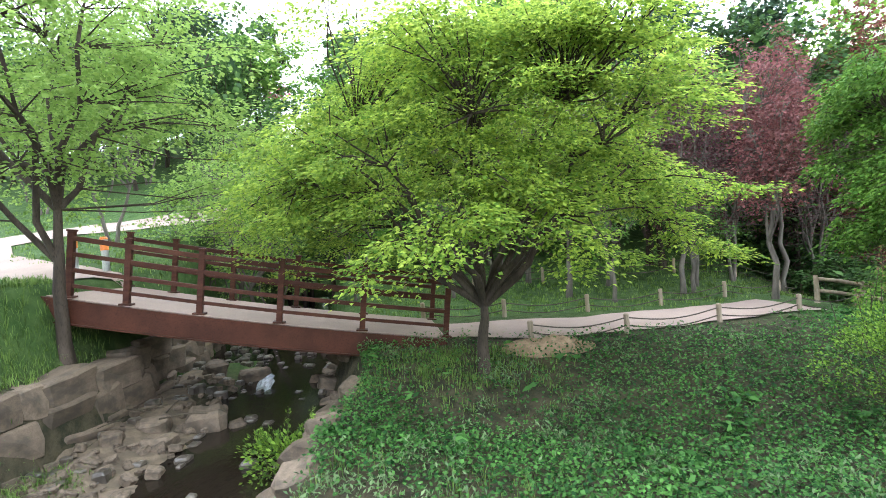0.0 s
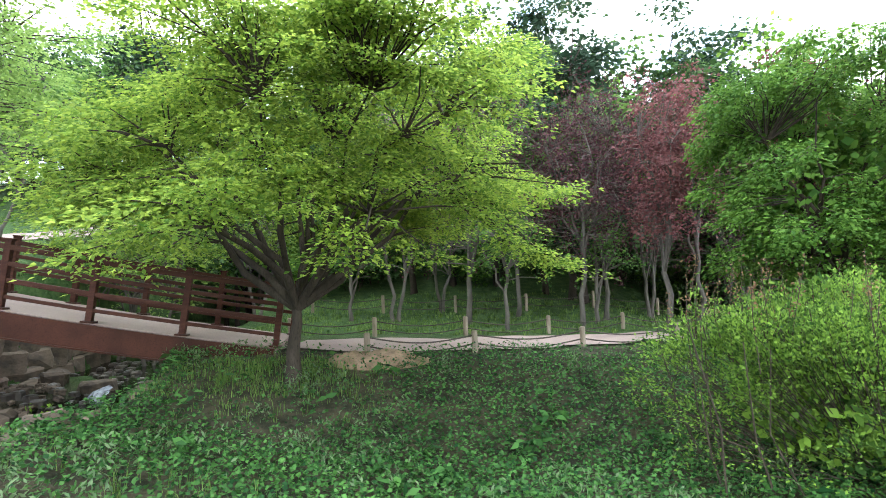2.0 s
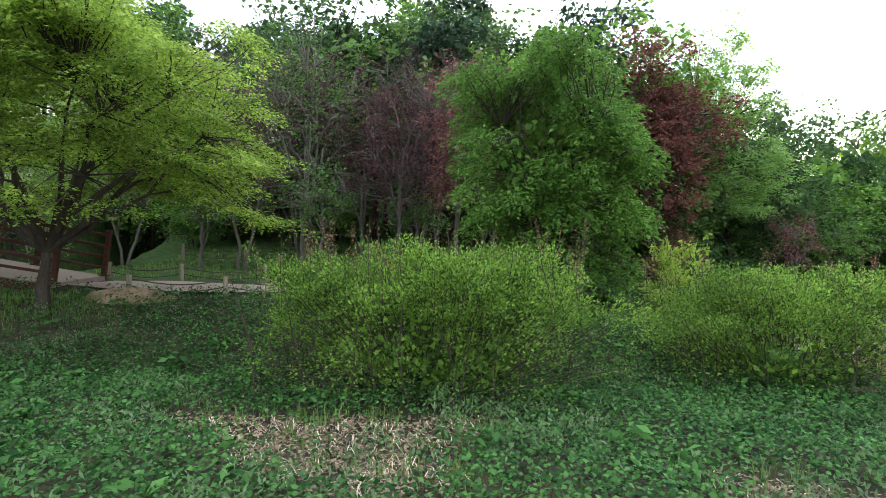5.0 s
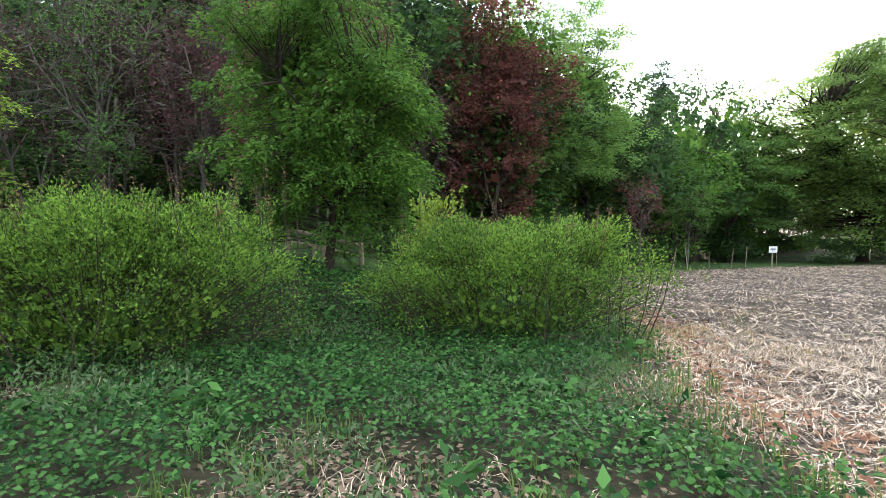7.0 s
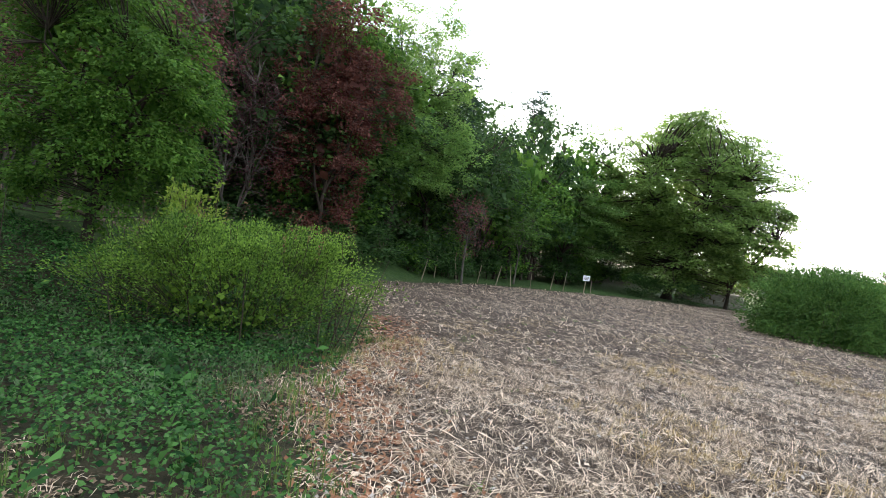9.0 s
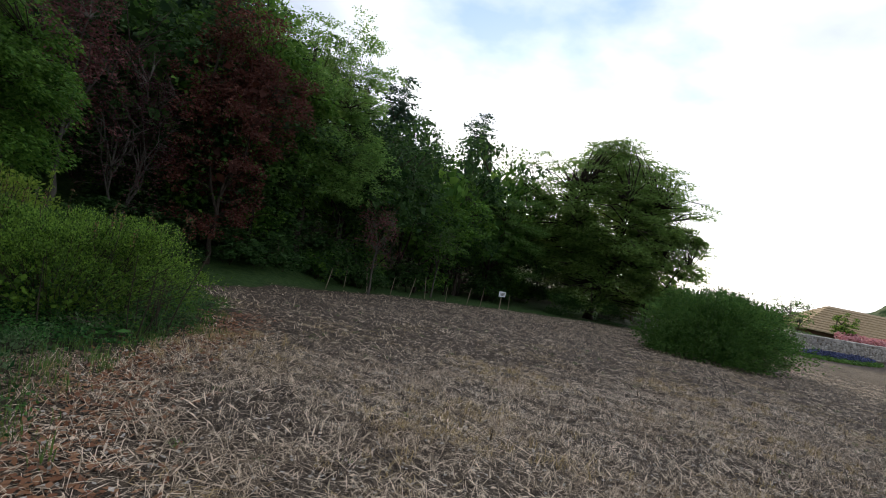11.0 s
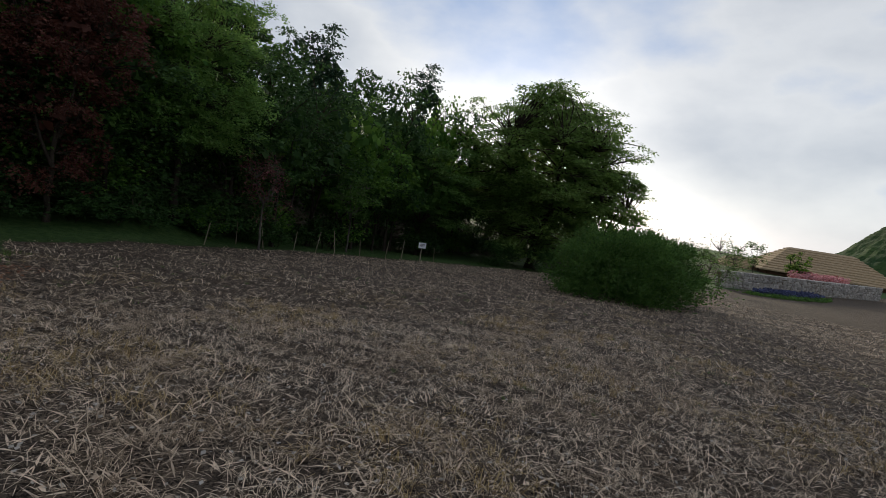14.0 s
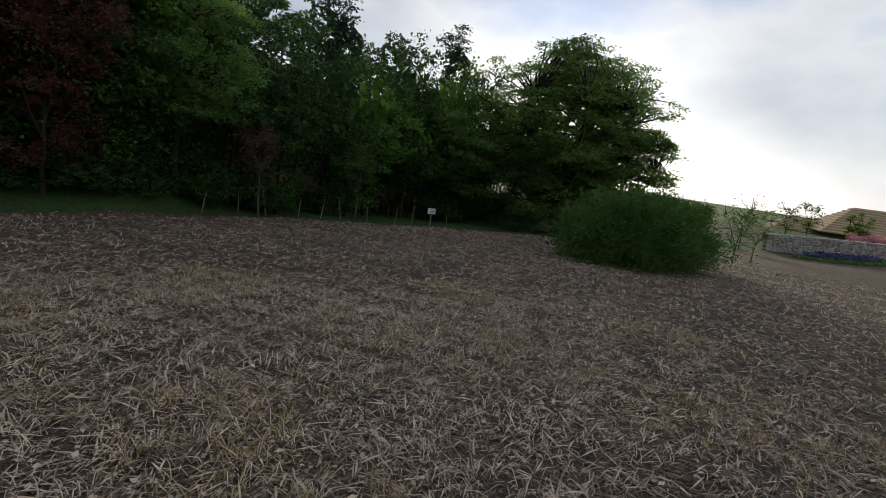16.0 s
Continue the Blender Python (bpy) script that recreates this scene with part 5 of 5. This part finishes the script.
def blades(name, label, leaf, n, area, keep, tall, wide, seed, lean=0.35, tuft=0.05, per=10):
    """Grass: bent blades of two quads, in tufts."""
    rng = np.random.default_rng(seed)
    x0, x1, y0, y1 = area
    m = n // per
    cx, cy = rng.uniform(x0, x1, m), rng.uniform(y0, y1, m)
    ok = rng.uniform(size=m) < keep(cx, cy)
    cx, cy = np.repeat(cx[ok], per), np.repeat(cy[ok], per)
    k = len(cx)
    big = np.repeat(rng.uniform(0.55, 1.3, k // per), per)
    x, y = cx + rng.normal(size=k) * tuft, cy + rng.normal(size=k) * tuft
    foot = np.stack([x, y, land(x, y) - 0.01], -1)
    a = rng.uniform(0, 2 * math.pi, k)
    d = np.stack([np.cos(a), np.sin(a), np.zeros(k)], -1)
    side = np.stack([-np.sin(a), np.cos(a), np.zeros(k)], -1)
    h = tall * rng.uniform(0.5, 1.15, k) * big
    bend = lean * rng.uniform(0.3, 1.6, k)
    mid = foot + np.array([0, 0, 1]) * (h * 0.6)[:, None] + d * (h * bend * 0.35)[:, None]
    tip = foot + np.array([0, 0, 1]) * (h * np.clip(1 - bend * 0.5, 0.15, 1))[:, None] + d * (h * bend)[:, None]
    w = (wide * rng.uniform(0.7, 1.3, k))[:, None]
    v = np.stack([foot - side * w / 2, foot + side * w / 2, mid + side * w * 0.45, mid - side * w * 0.45, tip + side * w * 0.08, tip - side * w * 0.08], 1).reshape(-1, 3)
    b = 6 * np.arange(k)[:, None]
    f = np.concatenate([b + [0, 1, 2, 3], b + [3, 2, 4, 5]])
    return tagged(new(name, mesh_of(name, v, f, leaf)), label, "grass", kind="stuff")


def rim(x, y):
    """Grass along the garden's edge to the field and by the trampled ground."""
    edge = np.exp(-((field_edge(y) - 0.25 - x) / 0.45) ** 2)
    return np.clip(0.85 * edge + 0.7 * garden(x, y) * smooth(patch(x, y, 0.9, 5.0), 0.42, 0.65) * (1 - smooth(y, 5, 6.5)), 0, 1) * smooth(y - walked(x), 0.6, 1.4) * (1 - smooth(y, 12, 14))


blades("grass", "green grass along the garden's edge", M_GRASS, 42000, (-9, 7.5, 1.8, 12), rim, 0.20, 0.008, 94)
blades("grass", "long grass on the stream bank under the tree", M_GRASS, 26000, (-17.5, -12.5, 4.6, 9.0), lambda x, y: 0.9 * (x < stream_left(y) - 0.3), 0.15, 0.010, 95, 0.6)
blades("grass", "grass tuft growing on the stream's gravel", M_GRASS, 2600, (-12.3, -11.3, 5.9, 6.9), lambda x, y: 0.9 * np.exp(-((x + 11.95) / 0.3) ** 2), 0.17, 0.009, 195, 0.6)
blades("grass", "short lawn grass beyond the footpath", M_GRASS, 20000, (-9.5, 5, 11.8, 19), lambda x, y: 0.9 * (1 - smooth(x + 0.6 * (y - 15), 4, 6)) * (np.abs(y - np.interp(x, [-7.7, -4.9, -0.5, 2.5], [10.2, 10.4, 12.1, 14.5])) > 1.0) * (x > stream_right(y)), 0.12, 0.014, 96)
blades("grass", "grass and fine weeds round the maple's foot", M_GRASS, 14000, (-9.2, -5.8, 6.6, 9.0), lambda x, y: 0.9 * np.exp(-((x + 7.6) ** 2 / 1.8 + (y - 8.5) ** 2 / 0.5)) * (x > stream_right(y) + 0.25), 0.13, 0.008, 97)
blades("grass", "dry and green grass at the trampled garden edge", M_MULCH, 14000, (-6, 4.6, 2.0, 5.2), lambda x, y: garden(x, y) * smooth(patch(x, y, 0.9, 5.0), 0.5, 0.72), 0.10, 0.006, 98, 1.7)


M_LITTER = leaf_material("tan_leaf_litter", (0.12, 0.08, 0.05), (0.34, 0.25, 0.17), 0.1, 0.2)
M_PALE_BIT = leaf_material("pale_bit", (0.32, 0.29, 0.25), (0.55, 0.50, 0.44), 0.05, 0.2)


def straw_share(x, y):
    return smooth(y + 0.7 * wave(x, y, 1.7, 4.0), -5.2, -3.6) * smooth(x - field_edge(y), -0.35, 0.2) * (1 - smooth(y - far_edge(x), -1, 0.3))


def scatter_flat(name, label, category, leaf, n, area, keep, size, wide, lift, seed):
    rng = np.random.default_rng(seed)
    x0, x1, y0, y1 = area
    x, y = rng.uniform(x0, x1, n), rng.uniform(y0, y1, n)
    ok = rng.uniform(size=n) < keep(x, y)
    x, y = x[ok], y[ok]
    k = len(x)
    aim = rng.normal(size=(k, 3)) * [1, 1, 0.26]
    at = np.stack([x, y, land(x, y) + 0.004 + lift * rng.uniform(size=k)], -1)
    v, f = leaf_quads(rng, at, aim, size, wide, 0.85, 0.04)
    return tagged(new(name, mesh_of(name, v, f, leaf)), label, category, kind="stuff")


scatter_flat("straw_mulch", "dry straw and grey stalks strewn over the field", "mulch", M_MULCH, 170000, (3.8, 22, -5, 8), lambda x, y: straw_share(x, y) * (0.45 + 0.55 * smooth(patch(x, y, 3.1, 3.0), 0.3, 0.6)) * (1 - 0.75 * smooth(x, 14, 22)), 0.10, 0.065, 0.05, 101)
scatter_flat("straw_mulch", "dry straw strewn over the far field", "mulch", M_MULCH, 105000, (5, 44, -3, 30), straw_share, 0.24, 0.07, 0.03, 102)
scatter_flat("straw_mulch", "yellow straw in drifts over the field", "mulch", M_GRASS_DRY, 60000, (3.8, 26, -5, 12), lambda x, y: straw_share(x, y) * smooth(patch(x, y, 1.3, 2.0), 0.5, 0.8), 0.17, 0.05, 0.03, 103)
scatter_flat("fallen_leaves", "brown fallen leaves along the field's edge", "leaves", M_LEAF_DRY, 15000, (3.4, 8.5, 1.5, 10), lambda x, y: np.exp(-((x - field_edge(y) - 0.45) / 0.5) ** 2), 0.075, 0.6, 0.04, 104)
scatter_flat("fallen_leaves", "tan leaf litter in the thin patches of the garden", "leaves", M_LITTER, 16000, (-6, 4.6, 2.0, 5.4), lambda x, y: garden(x, y) * smooth(patch(x, y, 0.9, 5.0), 0.48, 0.7), 0.055, 0.6, 0.04, 204)
scatter_flat("fallen_leaves", "grey dried leaves among the straw", "leaves", M_MULCH, 7000, (4, 26, -2.5, 16), straw_share, 0.07, 0.6, 0.03, 105)
blades("straw_tufts", "cut tufts of pale dry grass in the field", M_GRASS_DRY, 30000, (4.3, 20, -4.5, 8), lambda x, y: straw_share(x, y) * smooth(patch(x, y, 1.1, 6.0), 0.4, 0.8), 0.16, 0.007, 106, 1.2, 0.035, 12)
blades("straw_tufts", "grey cut grass lying in curled tufts over the field", M_MULCH, 62000, (4.3, 20, -4.5, 6.5), lambda x, y: straw_share(x, y) * (1 - 0.8 * smooth(x, 13, 20)), 0.13, 0.0065, 108, 2.0, 0.05, 14)
scatter_flat("pebbles", "small pale leaf bits and pebbles on the field", "pebbles", M_PALE_BIT, 6000, (4.3, 20, -4.5, 7), straw_share, 0.05, 0.7, 0.035, 109)
blades("straw_tufts", "small green tufts in the field", M_GRASS, 3600, (4.5, 24, -2, 14), lambda x, y: straw_share(x, y) * 0.5, 0.08, 0.008, 107, 1.0, 0.04, 12)

# ---- loose stones ----
for x, y, s in ((-2.52, 5.84, 0.16), (4.35, 6.65, 0.34), (4.75, 6.45, 0.2), (4.05, 6.9, 0.25)):
    ob = new("field_stone", stones[int(abs(x) * 10) % 8])
    ob.matrix_basis = pose(x, y, float(land(x, y)) + s * 0.16, 8, -6, x * 70) @ Matrix.Diagonal((s, s * 0.8, s * 0.55, 1))
    tagged(ob, "pale rounded stone lying in the weeds", "stone", "loose stones")

# ---- planting by the stream and left lawn ----
bush(on_land(-9.45, 6.9, 0.0), (0.45, 0.4, 0.55), 45, "small yellow-green shrub leaning over the stream bank", M_LEAF_BUSH, 60, 34, 0.06, 8, "shrub", 0.9, 6)
blades("grass", "grass on the lawn beside the winding path", M_GRASS, 16000, (-24, -13.0, 10.5, 22), lambda x, y: 0.9 * (np.abs(x - np.interp(y, [9.2, 10, 11.6, 14, 16.6], [-13.4, -15, -17.6, -19.6, -19])) > 1.3), 0.10, 0.02, 99)
for i, (x, y) in enumerate(((-15.7, 13.8), (-13.8, 15.2), (-12.2, 14.0), (-22.5, 20.5), (-25, 23), (-10.2, 15.5), (-20.5, 24), (-15.5, 21.5))):
    build_tree("park_tree", on_land(x, y), "slender park tree with airy light green leaves", M_BARK_PALE, M_LEAF_LEFT, 110 + i,
               ((0, 0, 3.3), (1.7, 1.6, 2.1)), 1.6, 0.07, 130, 42, 0.10, (0.36, 0.14), (0.1, 0), 8, 0.25, -0.9, 0.25, 0.45, 0.6, twig_r=0.008, group="park trees by the winding path", stems=2)

for i, (x, y) in enumerate(((50, 40), (55, 43), (60, 46), (66, 47.5), (71, 50), (58, 52))):
    ob = copy_thing(kinds[i % 2], pose(x, y, float(land(x, y)) - 0.1, 0, 0, 57 * i))
    ob.scale = (0.62, 0.62, 0.5 + 0.08 * (i % 3))
